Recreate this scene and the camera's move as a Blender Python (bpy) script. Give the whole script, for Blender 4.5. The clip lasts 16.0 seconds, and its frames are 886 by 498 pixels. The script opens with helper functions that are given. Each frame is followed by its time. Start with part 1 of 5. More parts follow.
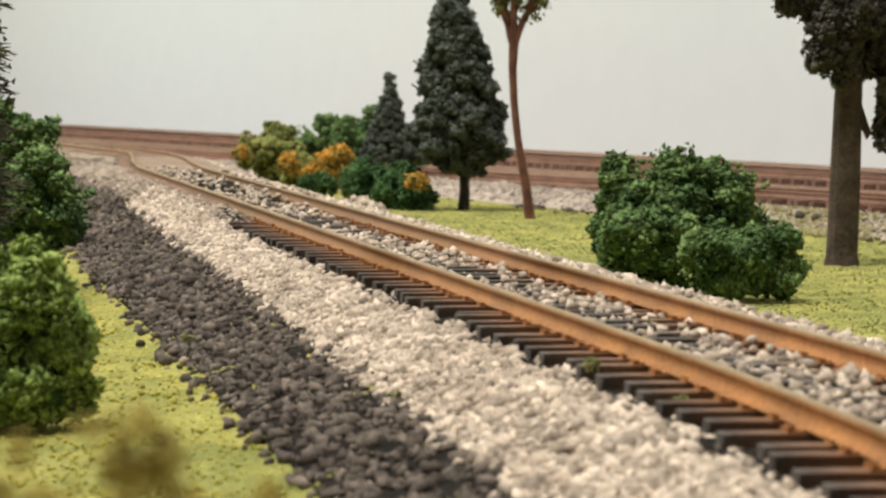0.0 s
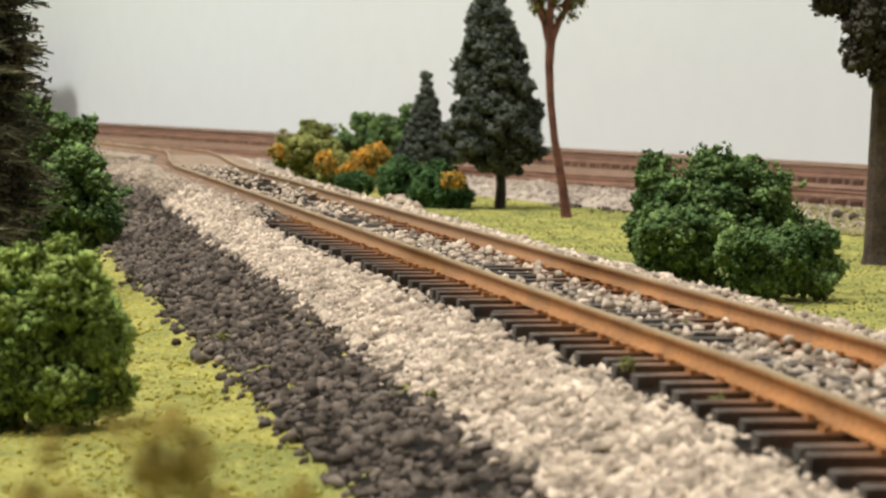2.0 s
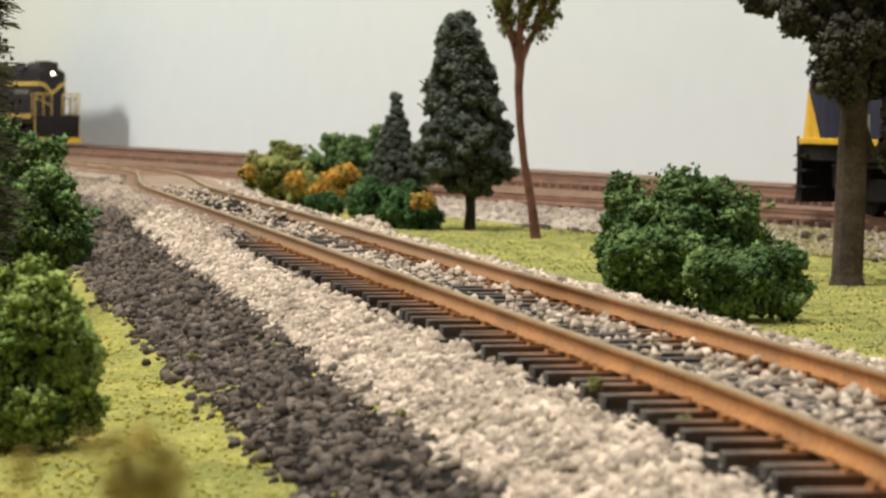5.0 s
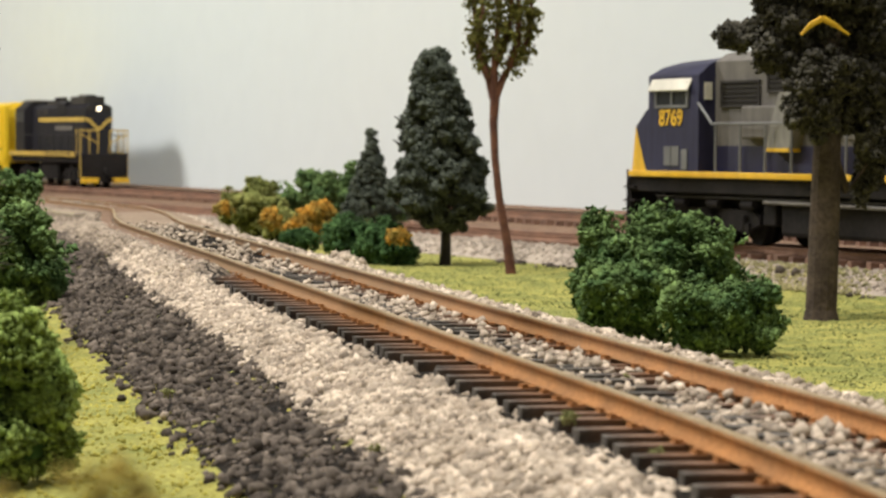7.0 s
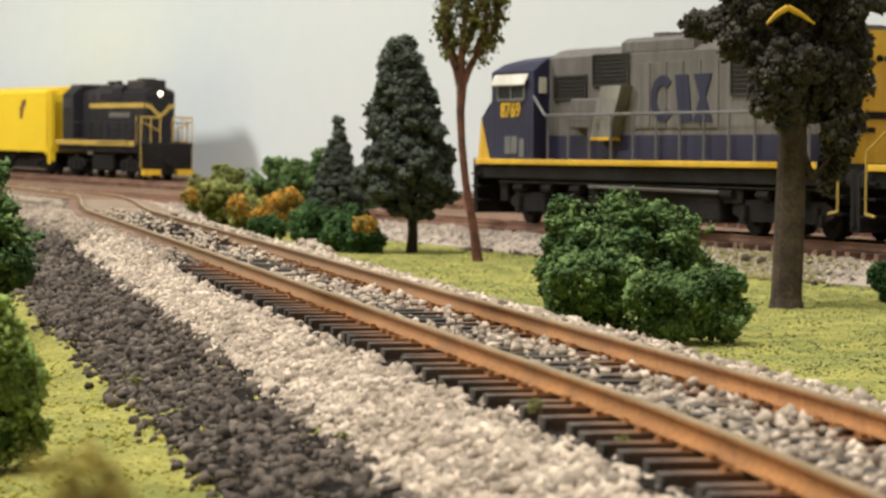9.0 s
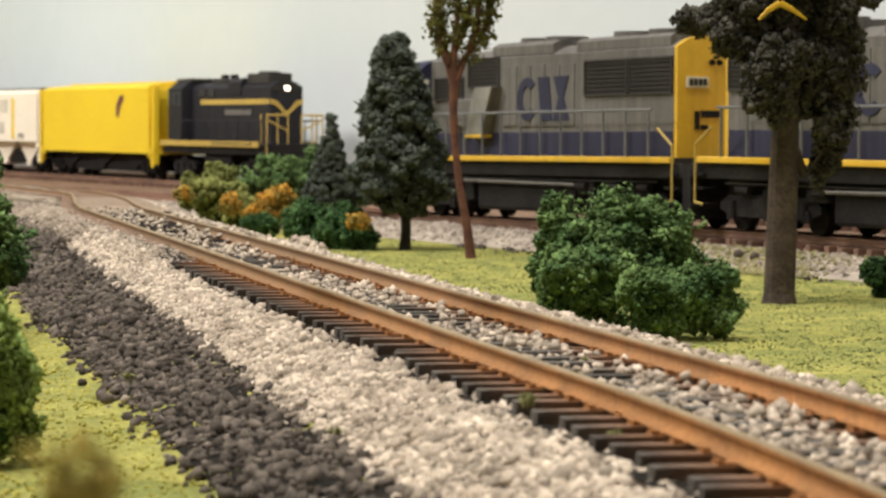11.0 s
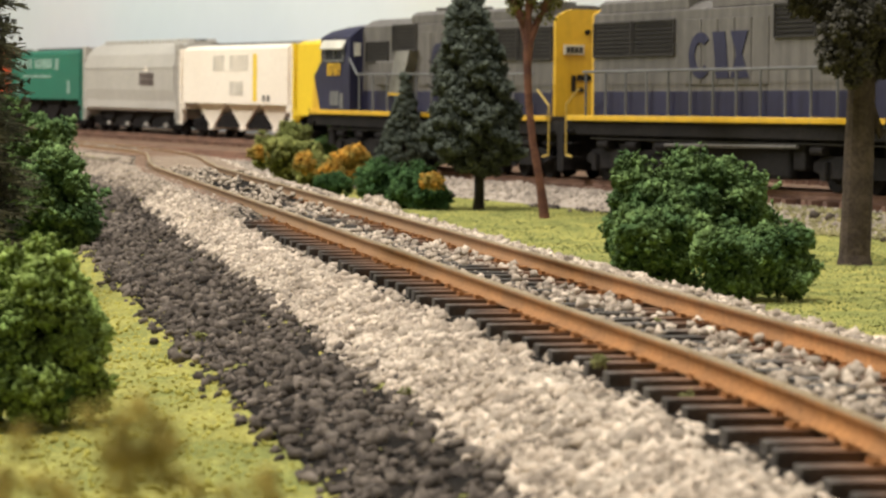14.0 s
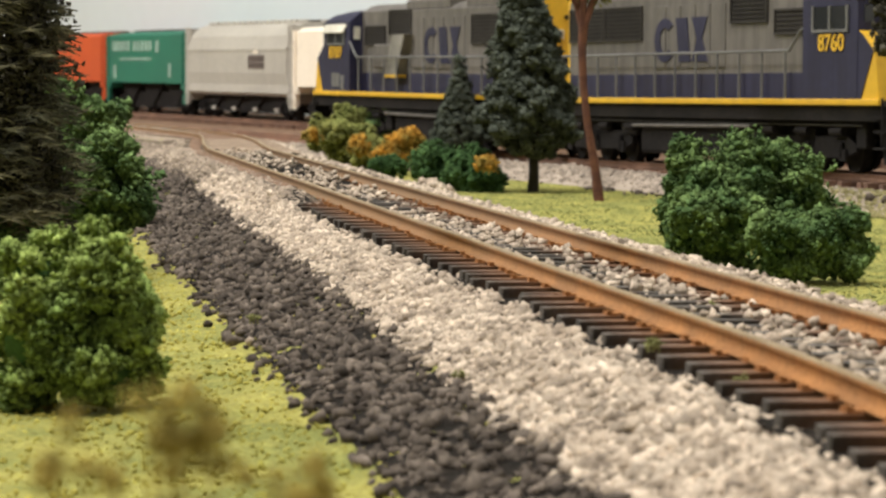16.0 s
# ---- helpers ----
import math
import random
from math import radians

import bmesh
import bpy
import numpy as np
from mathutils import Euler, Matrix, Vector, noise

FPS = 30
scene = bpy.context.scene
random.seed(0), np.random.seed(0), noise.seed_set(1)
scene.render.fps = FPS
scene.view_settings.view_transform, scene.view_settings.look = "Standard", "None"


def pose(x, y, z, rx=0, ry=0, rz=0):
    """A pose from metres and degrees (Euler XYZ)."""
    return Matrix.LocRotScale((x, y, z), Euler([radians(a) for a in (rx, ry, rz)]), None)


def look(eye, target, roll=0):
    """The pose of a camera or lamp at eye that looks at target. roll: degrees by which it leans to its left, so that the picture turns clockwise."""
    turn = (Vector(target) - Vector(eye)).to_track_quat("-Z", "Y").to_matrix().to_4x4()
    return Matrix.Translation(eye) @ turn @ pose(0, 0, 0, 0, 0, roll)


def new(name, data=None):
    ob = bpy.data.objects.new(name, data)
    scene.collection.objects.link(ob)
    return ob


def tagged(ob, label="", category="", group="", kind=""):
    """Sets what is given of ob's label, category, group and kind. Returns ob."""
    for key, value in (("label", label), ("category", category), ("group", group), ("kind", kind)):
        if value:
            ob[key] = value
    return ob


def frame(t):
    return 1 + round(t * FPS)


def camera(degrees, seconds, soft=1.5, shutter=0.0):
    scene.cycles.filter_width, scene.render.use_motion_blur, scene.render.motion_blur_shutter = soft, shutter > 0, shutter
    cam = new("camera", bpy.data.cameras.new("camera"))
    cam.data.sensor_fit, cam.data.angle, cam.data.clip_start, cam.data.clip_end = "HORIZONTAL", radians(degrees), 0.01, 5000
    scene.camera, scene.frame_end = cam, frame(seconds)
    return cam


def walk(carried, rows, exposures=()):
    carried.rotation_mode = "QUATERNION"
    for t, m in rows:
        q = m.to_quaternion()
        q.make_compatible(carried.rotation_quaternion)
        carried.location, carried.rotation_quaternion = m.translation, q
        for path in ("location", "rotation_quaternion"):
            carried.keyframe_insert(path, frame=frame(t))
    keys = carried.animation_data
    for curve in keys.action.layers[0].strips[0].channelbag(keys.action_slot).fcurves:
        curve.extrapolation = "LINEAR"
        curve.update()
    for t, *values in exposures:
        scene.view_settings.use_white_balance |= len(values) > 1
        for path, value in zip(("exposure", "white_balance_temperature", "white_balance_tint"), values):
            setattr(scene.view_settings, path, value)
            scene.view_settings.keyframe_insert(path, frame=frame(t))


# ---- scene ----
cam = camera(19.35, 16.0, soft=2.4)
cam.data.dof.use_dof = True
cam.data.dof.focus_distance = 0.39
cam.data.dof.aperture_fstop = 150.0
walk(cam, [
    (0.0, look((-0.00000, 0.00000, 0.04500), (0.00000, 0.99807, -0.01709), 0.50)),
    (0.5, look((0.00010, 0.00003, 0.04502), (-0.00527, 0.99791, -0.01984), 0.49)),
    (1.0, look((0.00008, 0.00042, 0.04499), (-0.01024, 0.99827, -0.01963), 0.51)),
    (1.5, look((0.00013, 0.00035, 0.04500), (-0.01367, 0.99813, -0.02025), 0.47)),
    (2.0, look((0.00010, 0.00042, 0.04502), (-0.01399, 0.99834, -0.01776), 0.52)),
    (2.5, look((0.00008, 0.00063, 0.04513), (-0.01421, 0.99854, -0.01779), 0.64)),
    (3.0, look((0.00016, -0.00014, 0.04510), (-0.01108, 0.99788, -0.01680), 0.60)),
    (3.5, look((0.00022, -0.00048, 0.04503), (-0.00628, 0.99759, -0.01669), 0.55)),
    (4.0, look((0.00016, -0.00049, 0.04507), (-0.00577, 0.99780, -0.01321), 0.59)),
    (6.5, look((0.00030, -0.00171, 0.04506), (0.00557, 0.99712, -0.00305), 0.48)),
    (7.0, look((0.00034, -0.00196, 0.04508), (0.00690, 0.99719, 0.00428), 0.48)),
    (7.5, look((0.00032, -0.00195, 0.04512), (0.00827, 0.99703, 0.00058), 0.53)),
    (8.0, look((0.00035, -0.00252, 0.04517), (0.01299, 0.99628, -0.00232), 0.54)),
    (8.5, look((0.00033, -0.00275, 0.04518), (0.01567, 0.99601, -0.00226), 0.59)),
    (9.0, look((0.00036, -0.00318, 0.04525), (0.01966, 0.99559, -0.00029), 0.58)),
    (11.5, look((0.00048, -0.00351, 0.04500), (0.02222, 0.99514, -0.00227), 0.41)),
    (12.0, look((0.00054, -0.00341, 0.04500), (0.01734, 0.99522, -0.00468), 0.49)),
    (12.5, look((0.00057, -0.00320, 0.04498), (0.01330, 0.99525, -0.00905), 0.46)),
    (13.0, look((0.00057, -0.00321, 0.04498), (0.01400, 0.99486, -0.01568), 0.46)),
    (13.5, look((0.00059, -0.00265, 0.04497), (0.00739, 0.99536, -0.01773), 0.51)),
    (14.0, look((0.00070, -0.00199, 0.04498), (-0.00591, 0.99605, -0.01719), 0.51)),
    (14.5, look((0.00073, -0.00197, 0.04490), (-0.01259, 0.99588, -0.01925), 0.41)),
    (15.0, look((0.00076, -0.00146, 0.04492), (-0.01886, 0.99617, -0.02098), 0.44)),
    (15.5, look((0.00074, -0.00143, 0.04489), (-0.02185, 0.99600, -0.02301), 0.42)),
    (16.0, look((0.00082, -0.00139, 0.04496), (-0.02680, 0.99584, -0.02406), 0.48)),
])

# ---- light: a model-railway room with a large ceiling lamp ----
world = bpy.data.worlds.new("room_air")
scene.world = world
world.use_nodes = True
world.node_tree.nodes["Background"].inputs[0].default_value = (0.9, 0.95, 1.0, 1)
world.node_tree.nodes["Background"].inputs[1].default_value = 0.15


def area_lamp(name, eye, target, sx, sy, watts, colour):
    d = bpy.data.lights.new(name, "AREA")
    d.shape, d.size, d.size_y, d.energy, d.color = "RECTANGLE", sx, sy, watts, colour
    ob = new(name, d)
    ob.matrix_world = look(eye, target)
    return ob


area_lamp("ceiling_lamp", (-1.12, 1.33, 0.68), (-0.15, 1.2, 0.0), 0.17, 0.17, 10.4, (1.0, 0.97, 0.92))
area_lamp("ceiling_lamp", (-0.42, 0.30, 1.60), (-0.05, 0.45, 0.0), 0.9, 0.9, 42.5, (1.0, 0.97, 0.925))
scene.view_settings.exposure = 0.05

# ---- materials ----
MATS = {}


def mat(name, colour, rough=0.8, metal=0.0, second=None, scale=300.0, fine=1500.0, vary=0.12, bump=0.0, bump_scale=None,
        island=0.0, emit=0.0, spec=0.5, streak=0.0):
    """A procedural material: base colour mottled at two scales, optional second colour in patches, relief, and variation from piece to piece."""
    if name in MATS:
        return MATS[name]
    m = bpy.data.materials.new(name)
    m.use_nodes = True
    nt = m.node_tree
    b = nt.nodes["Principled BSDF"]
    link = nt.links.new
    tc = nt.nodes.new("ShaderNodeTexCoord")
    n1 = nt.nodes.new("ShaderNodeTexNoise")
    n1.inputs["Scale"].default_value, n1.inputs["Detail"].default_value = scale, 5
    n2 = nt.nodes.new("ShaderNodeTexNoise")
    n2.inputs["Scale"].default_value, n2.inputs["Detail"].default_value = fine, 4
    link(tc.outputs["Object"], n1.inputs["Vector"])
    link(tc.outputs["Object"], n2.inputs["Vector"])
    second = second or tuple(c * 0.7 for c in colour)
    ramp = nt.nodes.new("ShaderNodeValToRGB")
    ramp.color_ramp.elements[0].position, ramp.color_ramp.elements[1].position = 0.38, 0.62
    ramp.color_ramp.elements[0].color, ramp.color_ramp.elements[1].color = (*second, 1), (*colour, 1)
    link(n1.outputs["Fac"], ramp.inputs["Fac"])
    hsv = nt.nodes.new("ShaderNodeHueSaturation")
    mr = nt.nodes.new("ShaderNodeMapRange")
    mr.inputs["From Min"].default_value, mr.inputs["From Max"].default_value = 0.3, 0.7
    mr.inputs["To Min"].default_value, mr.inputs["To Max"].default_value = 1 - vary, 1 + vary
    link(n2.outputs["Fac"], mr.inputs["Value"])
    value = mr.outputs["Result"]
    if island:
        geo = nt.nodes.new("ShaderNodeNewGeometry")
        info = nt.nodes.new("ShaderNodeObjectInfo")
        add = nt.nodes.new("ShaderNodeMath")
        add.operation = "ADD"
        link(geo.outputs["Random Per Island"], add.inputs[0])
        link(info.outputs["Random"], add.inputs[1])
        fr = nt.nodes.new("ShaderNodeMath")
        fr.operation = "FRACT"
        link(add.outputs[0], fr.inputs[0])
        m2 = nt.nodes.new("ShaderNodeMapRange")
        m2.inputs["To Min"].default_value, m2.inputs["To Max"].default_value = 1 - island, 1 + island
        link(fr.outputs[0], m2.inputs["Value"])
        mul = nt.nodes.new("ShaderNodeMath")
        mul.operation = "MULTIPLY"
        link(value, mul.inputs[0])
        link(m2.outputs["Result"], mul.inputs[1])
        value = mul.outputs[0]
    if streak:
        # dirt washed down the sides in narrow upright runs
        mp = nt.nodes.new("ShaderNodeMapping")
        mp.inputs["Scale"].default_value = (420, 420, 26)
        link(tc.outputs["Object"], mp.inputs["Vector"])
        n4 = nt.nodes.new("ShaderNodeTexNoise")
        n4.inputs["Scale"].default_value, n4.inputs["Detail"].default_value = 1.0, 4
        link(mp.outputs["Vector"], n4.inputs["Vector"])
        m4 = nt.nodes.new("ShaderNodeMapRange")
        m4.inputs["From Min"].default_value, m4.inputs["From Max"].default_value = 0.35, 0.65
        m4.inputs["To Min"].default_value, m4.inputs["To Max"].default_value = 1 - streak, 1 + streak * 0.5
        link(n4.outputs["Fac"], m4.inputs["Value"])
        mul4 = nt.nodes.new("ShaderNodeMath")
        mul4.operation = "MULTIPLY"
        link(value, mul4.inputs[0])
        link(m4.outputs["Result"], mul4.inputs[1])
        value = mul4.outputs[0]
    link(value, hsv.inputs["Value"])
    link(ramp.outputs["Color"], hsv.inputs["Color"])
    link(hsv.outputs["Color"], b.inputs["Base Color"])
    b.inputs["Roughness"].default_value, b.inputs["Metallic"].default_value = rough, metal
    b.inputs["Specular IOR Level"].default_value = spec
    if bump:
        bp = nt.nodes.new("ShaderNodeBump")
        bp.inputs["Strength"].default_value, bp.inputs["Distance"].default_value = 1.0, bump
        n3 = n2
        if bump_scale:
            n3 = nt.nodes.new("ShaderNodeTexNoise")
            n3.inputs["Scale"].default_value, n3.inputs["Detail"].default_value = bump_scale, 3
            link(tc.outputs["Object"], n3.inputs["Vector"])
        link(n3.outputs["Fac"], bp.inputs["Height"])
        link(bp.outputs["Normal"], b.inputs["Normal"])
    if emit:
        b.inputs["Emission Color"].default_value, b.inputs["Emission Strength"].default_value = (*colour, 1), emit
    MATS[name] = m
    return m


mat("turf", (0.37, 0.34, 0.095), 0.95, second=(0.225, 0.235, 0.070), scale=90, fine=1300, vary=0.35, bump=0.0006, bump_scale=1800, spec=0.1)
mat("turf_bits", (0.315, 0.318, 0.112), 0.95, second=(0.205, 0.23, 0.085), scale=30, fine=900, vary=0.2, island=0.35, spec=0.1)
mat("dry_turf", (0.30, 0.265, 0.125), 0.95, second=(0.20, 0.185, 0.09), scale=60, fine=900, vary=0.2, island=0.3, spec=0.1)
mat("turf_warm", (0.45, 0.39, 0.085), 0.95, second=(0.34, 0.315, 0.072), scale=40, fine=900, vary=0.15, island=0.22, spec=0.1)
# much darker than the stones above: paints the shade between them
mat("gravel_gap_shade", (0.13, 0.098, 0.07), 0.95, second=(0.08, 0.06, 0.043), scale=500, fine=1600, vary=0.3, bump=0.0008, bump_scale=900, spec=0.2)
mat("sand_bed", (0.37, 0.30, 0.235), 0.95, second=(0.26, 0.205, 0.16), scale=140, fine=1500, vary=0.22, bump=0.0005, bump_scale=1300, spec=0.1)
mat("gravel_tan", (0.40, 0.327, 0.258), 0.92, second=(0.275, 0.22, 0.173), scale=160, fine=2500, vary=0.2, island=0.3, spec=0.12)
mat("gravel", (0.55, 0.455, 0.36), 0.92, second=(0.36, 0.29, 0.225), scale=220, fine=2500, vary=0.22, island=0.40, spec=0.12)
mat("grime_bed", (0.10, 0.074, 0.055), 0.95, second=(0.045, 0.036, 0.029), scale=160, fine=1300, vary=0.3, bump=0.0008, bump_scale=700, spec=0.1)
mat("sand_dull", (0.31, 0.235, 0.175), 0.95, second=(0.22, 0.16, 0.115), scale=110, fine=1300, vary=0.2, bump=0.0005, bump_scale=1000, spec=0.1)
mat("gravel_grey", (0.36, 0.30, 0.245), 0.92, second=(0.27, 0.225, 0.185), scale=100, fine=2500, vary=0.15, island=0.25, spec=0.15)
# near-black soil: the shade in gaps between ties and cinders is in its colour
mat("dirt_gap_shade", (0.018, 0.014, 0.011), 0.95, second=(0.011, 0.009, 0.007), scale=300, fine=1500, vary=0.3, bump=0.0008, bump_scale=800, spec=0.1)
mat("dirt", (0.155, 0.126, 0.103), 0.95, second=(0.080, 0.065, 0.054), scale=260, fine=2500, vary=0.25, island=0.5, spec=0.12)
mat("rust", (0.46, 0.205, 0.068), 0.8, second=(0.34, 0.155, 0.056), scale=120, fine=1500, vary=0.2, bump=0.0001, bump_scale=3000, spec=0.25)
mat("rust_dark", (0.25, 0.14, 0.095), 0.85, second=(0.18, 0.105, 0.075), scale=80, fine=1200, vary=0.18, spec=0.2)
mat("railhead", (0.33, 0.235, 0.125), 0.5, 0.3, second=(0.24, 0.165, 0.085), scale=90, fine=1800, vary=0.15)
mat("tie_wood", (0.135, 0.118, 0.102), 0.85, second=(0.048, 0.043, 0.039), scale=400, fine=2500, vary=0.3, island=0.35, spec=0.2)
def stain_ties():
    """Rust that has washed from the rails onto the ties below them."""
    nt = MATS["tie_wood"].node_tree
    b = nt.nodes["Principled BSDF"]
    tc = nt.nodes["Texture Coordinate"]
    sep = nt.nodes.new("ShaderNodeSeparateXYZ")
    nt.links.new(tc.outputs["Object"], sep.inputs[0])
    ab = nt.nodes.new("ShaderNodeMath")
    ab.operation = "ABSOLUTE"
    nt.links.new(sep.outputs["X"], ab.inputs[0])
    cmp = nt.nodes.new("ShaderNodeMath")
    cmp.operation = "SUBTRACT"
    cmp.inputs[1].default_value = 0.00825
    nt.links.new(ab.outputs[0], cmp.inputs[0])
    ab2 = nt.nodes.new("ShaderNodeMath")
    ab2.operation = "ABSOLUTE"
    nt.links.new(cmp.outputs[0], ab2.inputs[0])
    mr = nt.nodes.new("ShaderNodeMapRange")
    mr.inputs["From Min"].default_value, mr.inputs["From Max"].default_value = 0.0014, 0.0066
    mr.inputs["To Min"].default_value, mr.inputs["To Max"].default_value = 0.85, 0.0
    nt.links.new(ab2.outputs[0], mr.inputs["Value"])
    mix = nt.nodes.new("ShaderNodeMix")
    mix.data_type = "RGBA"
    nt.links.new(mr.outputs["Result"], mix.inputs["Factor"])
    old = b.inputs["Base Color"].links[0].from_socket
    nt.links.new(old, mix.inputs["A"])
    mix.inputs["B"].default_value = (0.23, 0.105, 0.048, 1)
    nt.links.new(mix.outputs["Result"], b.inputs["Base Color"])


stain_ties()


def dust_rails():
    """The rails fade from orange rust to dull dusty brown towards the turnout."""
    nt = MATS["rust"].node_tree
    b = nt.nodes["Principled BSDF"]
    sep = nt.nodes.new("ShaderNodeSeparateXYZ")
    nt.links.new(nt.nodes["Texture Coordinate"].outputs["Object"], sep.inputs[0])
    mr = nt.nodes.new("ShaderNodeMapRange")
    mr.inputs["From Min"].default_value, mr.inputs["From Max"].default_value = 0.20, 0.46
    mr.inputs["To Max"].default_value = 0.85
    nt.links.new(sep.outputs["Y"], mr.inputs["Value"])
    mix = nt.nodes.new("ShaderNodeMix")
    mix.data_type = "RGBA"
    nt.links.new(mr.outputs["Result"], mix.inputs["Factor"])
    nt.links.new(b.inputs["Base Color"].links[0].from_socket, mix.inputs["A"])
    mix.inputs["B"].default_value = (0.23, 0.15, 0.085, 1)
    nt.links.new(mix.outputs["Result"], b.inputs["Base Color"])


dust_rails()
mat("tie_brown", (0.235, 0.13, 0.085), 0.85, second=(0.14, 0.08, 0.058), scale=300, fine=1800, vary=0.2, island=0.25)
mat("wall_paint", (0.578, 0.622, 0.64), 0.9, second=(0.625, 0.64, 0.635), scale=1.2, fine=60, vary=0.012, spec=0.1)
mat("room_paint", (0.7, 0.68, 0.64), 0.9, scale=2, fine=50, vary=0.03, second=(0.66, 0.64, 0.6))
mat("bench_wood", (0.36, 0.25, 0.15), 0.7, second=(0.28, 0.18, 0.10), scale=20, fine=200, vary=0.15)
mat("room_floor", (0.25, 0.22, 0.19), 0.7, scale=3, fine=60, vary=0.1)
mat("stained_bed", (0.235, 0.150, 0.102), 0.95, second=(0.165, 0.105, 0.074), scale=120, fine=1200, vary=0.2, bump=0.0005, bump_scale=900, spec=0.1)
mat("foam_green", (0.152, 0.226, 0.078), 0.95, second=(0.056, 0.102, 0.037), scale=150, fine=900, vary=0.25, island=0.4, spec=0.1)
mat("foam_lime", (0.305, 0.385, 0.105), 0.95, second=(0.17, 0.245, 0.068), scale=120, fine=900, vary=0.25, island=0.4, spec=0.1)
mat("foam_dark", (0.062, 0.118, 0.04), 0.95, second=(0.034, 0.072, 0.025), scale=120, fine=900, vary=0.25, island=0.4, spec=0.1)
mat("foam_olive", (0.265, 0.27, 0.085), 0.95, second=(0.16, 0.18, 0.055), scale=120, fine=900, vary=0.25, island=0.4, spec=0.1)
mat("foam_straw", (0.58, 0.45, 0.12), 0.95, second=(0.40, 0.31, 0.085), scale=120, fine=900, vary=0.25, island=0.4, spec=0.1)
mat("foam_orange", (0.52, 0.26, 0.04), 0.95, second=(0.25, 0.19, 0.05), scale=160, fine=900, vary=0.25, island=0.4, spec=0.1)
mat("leaf_brown", (0.155, 0.15, 0.04), 0.95, second=(0.10, 0.09, 0.03), scale=160, fine=900, vary=0.25, island=0.45, spec=0.1)
mat("foam_spruce", (0.100, 0.113, 0.088), 0.95, second=(0.060, 0.070, 0.056), scale=150, fine=900, vary=0.2, island=0.35, spec=0.1)
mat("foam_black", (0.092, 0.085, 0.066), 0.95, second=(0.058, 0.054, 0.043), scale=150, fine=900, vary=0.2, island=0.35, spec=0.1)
mat("pine_needles", (0.165, 0.150, 0.085), 0.8, second=(0.065, 0.066, 0.04), scale=200, fine=900, vary=0.3, island=0.6, spec=0.2)
mat("weed_green", (0.32, 0.31, 0.13), 0.95, second=(0.22, 0.23, 0.09), scale=200, fine=900, vary=0.2, island=0.3, spec=0.1)
mat("bark_grey", (0.10, 0.075, 0.06), 0.9, second=(0.06, 0.045, 0.038), scale=250, fine=1200, vary=0.25, bump=0.0003, bump_scale=700, spec=0.15)
mat("bark_red", (0.17, 0.075, 0.05), 0.85, second=(0.10, 0.045, 0.035), scale=200, fine=1500, vary=0.2, bump=0.0002, bump_scale=900, spec=0.2)
mat("bark_dark", (0.03, 0.024, 0.02), 0.9, scale=300, fine=1500, vary=0.2)
mat("loco_blue", (0.024, 0.0235, 0.058), 0.6, second=(0.019, 0.018, 0.044), scale=40, fine=500, vary=0.08, spec=0.3, streak=0.22)
mat("loco_grey", (0.143, 0.129, 0.117), 0.65, second=(0.117, 0.106, 0.096), scale=30, fine=400, vary=0.08, streak=0.2, spec=0.3)
mat("loco_dark_grey", (0.050, 0.045, 0.041), 0.8, scale=60, fine=900, vary=0.15, spec=0.15)
mat("loco_yellow", (0.72, 0.43, 0.02), 0.5, second=(0.64, 0.37, 0.02), scale=40, fine=500, vary=0.06, streak=0.1)
mat("stripe_gold", (0.50, 0.34, 0.07), 0.6, second=(0.42, 0.28, 0.06), scale=60, fine=500, vary=0.08)
mat("loco_black", (0.014, 0.0125, 0.0125), 0.85, second=(0.022, 0.019, 0.018), scale=80, fine=700, vary=0.25, spec=0.12)
mat("navy", (0.015, 0.014, 0.019), 0.55, second=(0.019, 0.018, 0.022), scale=60, fine=600, vary=0.1, spec=0.25)
mat("hopper_yellow", (0.80, 0.56, 0.02), 0.5, second=(0.76, 0.52, 0.02), scale=25, fine=400, vary=0.05)
mat("hopper_white", (0.86, 0.77, 0.65), 0.55, second=(0.82, 0.72, 0.60), scale=25, fine=400, vary=0.05)
mat("faint_ink", (0.68, 0.61, 0.51), 0.6, scale=60, fine=300, vary=0.1)
mat("brown_label", (0.11, 0.08, 0.072), 0.6, scale=60, fine=300, vary=0.15)
mat("pale_green", (0.30, 0.42, 0.36), 0.6, scale=60, fine=300, vary=0.1)
mat("hopper_grey", (0.42, 0.39, 0.345), 0.6, second=(0.38, 0.35, 0.31), scale=25, fine=400, vary=0.07, streak=0.05)
mat("hopper_green", (0.018, 0.15, 0.095), 0.55, second=(0.02, 0.13, 0.085), scale=25, fine=400, vary=0.06)
mat("hopper_orange", (0.56, 0.085, 0.02), 0.55, second=(0.5, 0.075, 0.02), scale=25, fine=400, vary=0.06)
mat("glass_dark", (0.03, 0.032, 0.035), 0.12, scale=60, fine=300, vary=0.05)
mat("rail_white", (0.165, 0.163, 0.163), 0.5, scale=60, fine=300, vary=0.05)
mat("chute_grey", (0.24, 0.225, 0.20), 0.6, scale=60, fine=500, vary=0.1, streak=0.2)
mat("cream", (0.72, 0.68, 0.58), 0.6, scale=60, fine=300, vary=0.05)
mat("maroon", (0.18, 0.05, 0.05), 0.6, scale=60, fine=300, vary=0.1)
mat("headlight", (1.0, 0.85, 0.6), 0.3, emit=6.0)


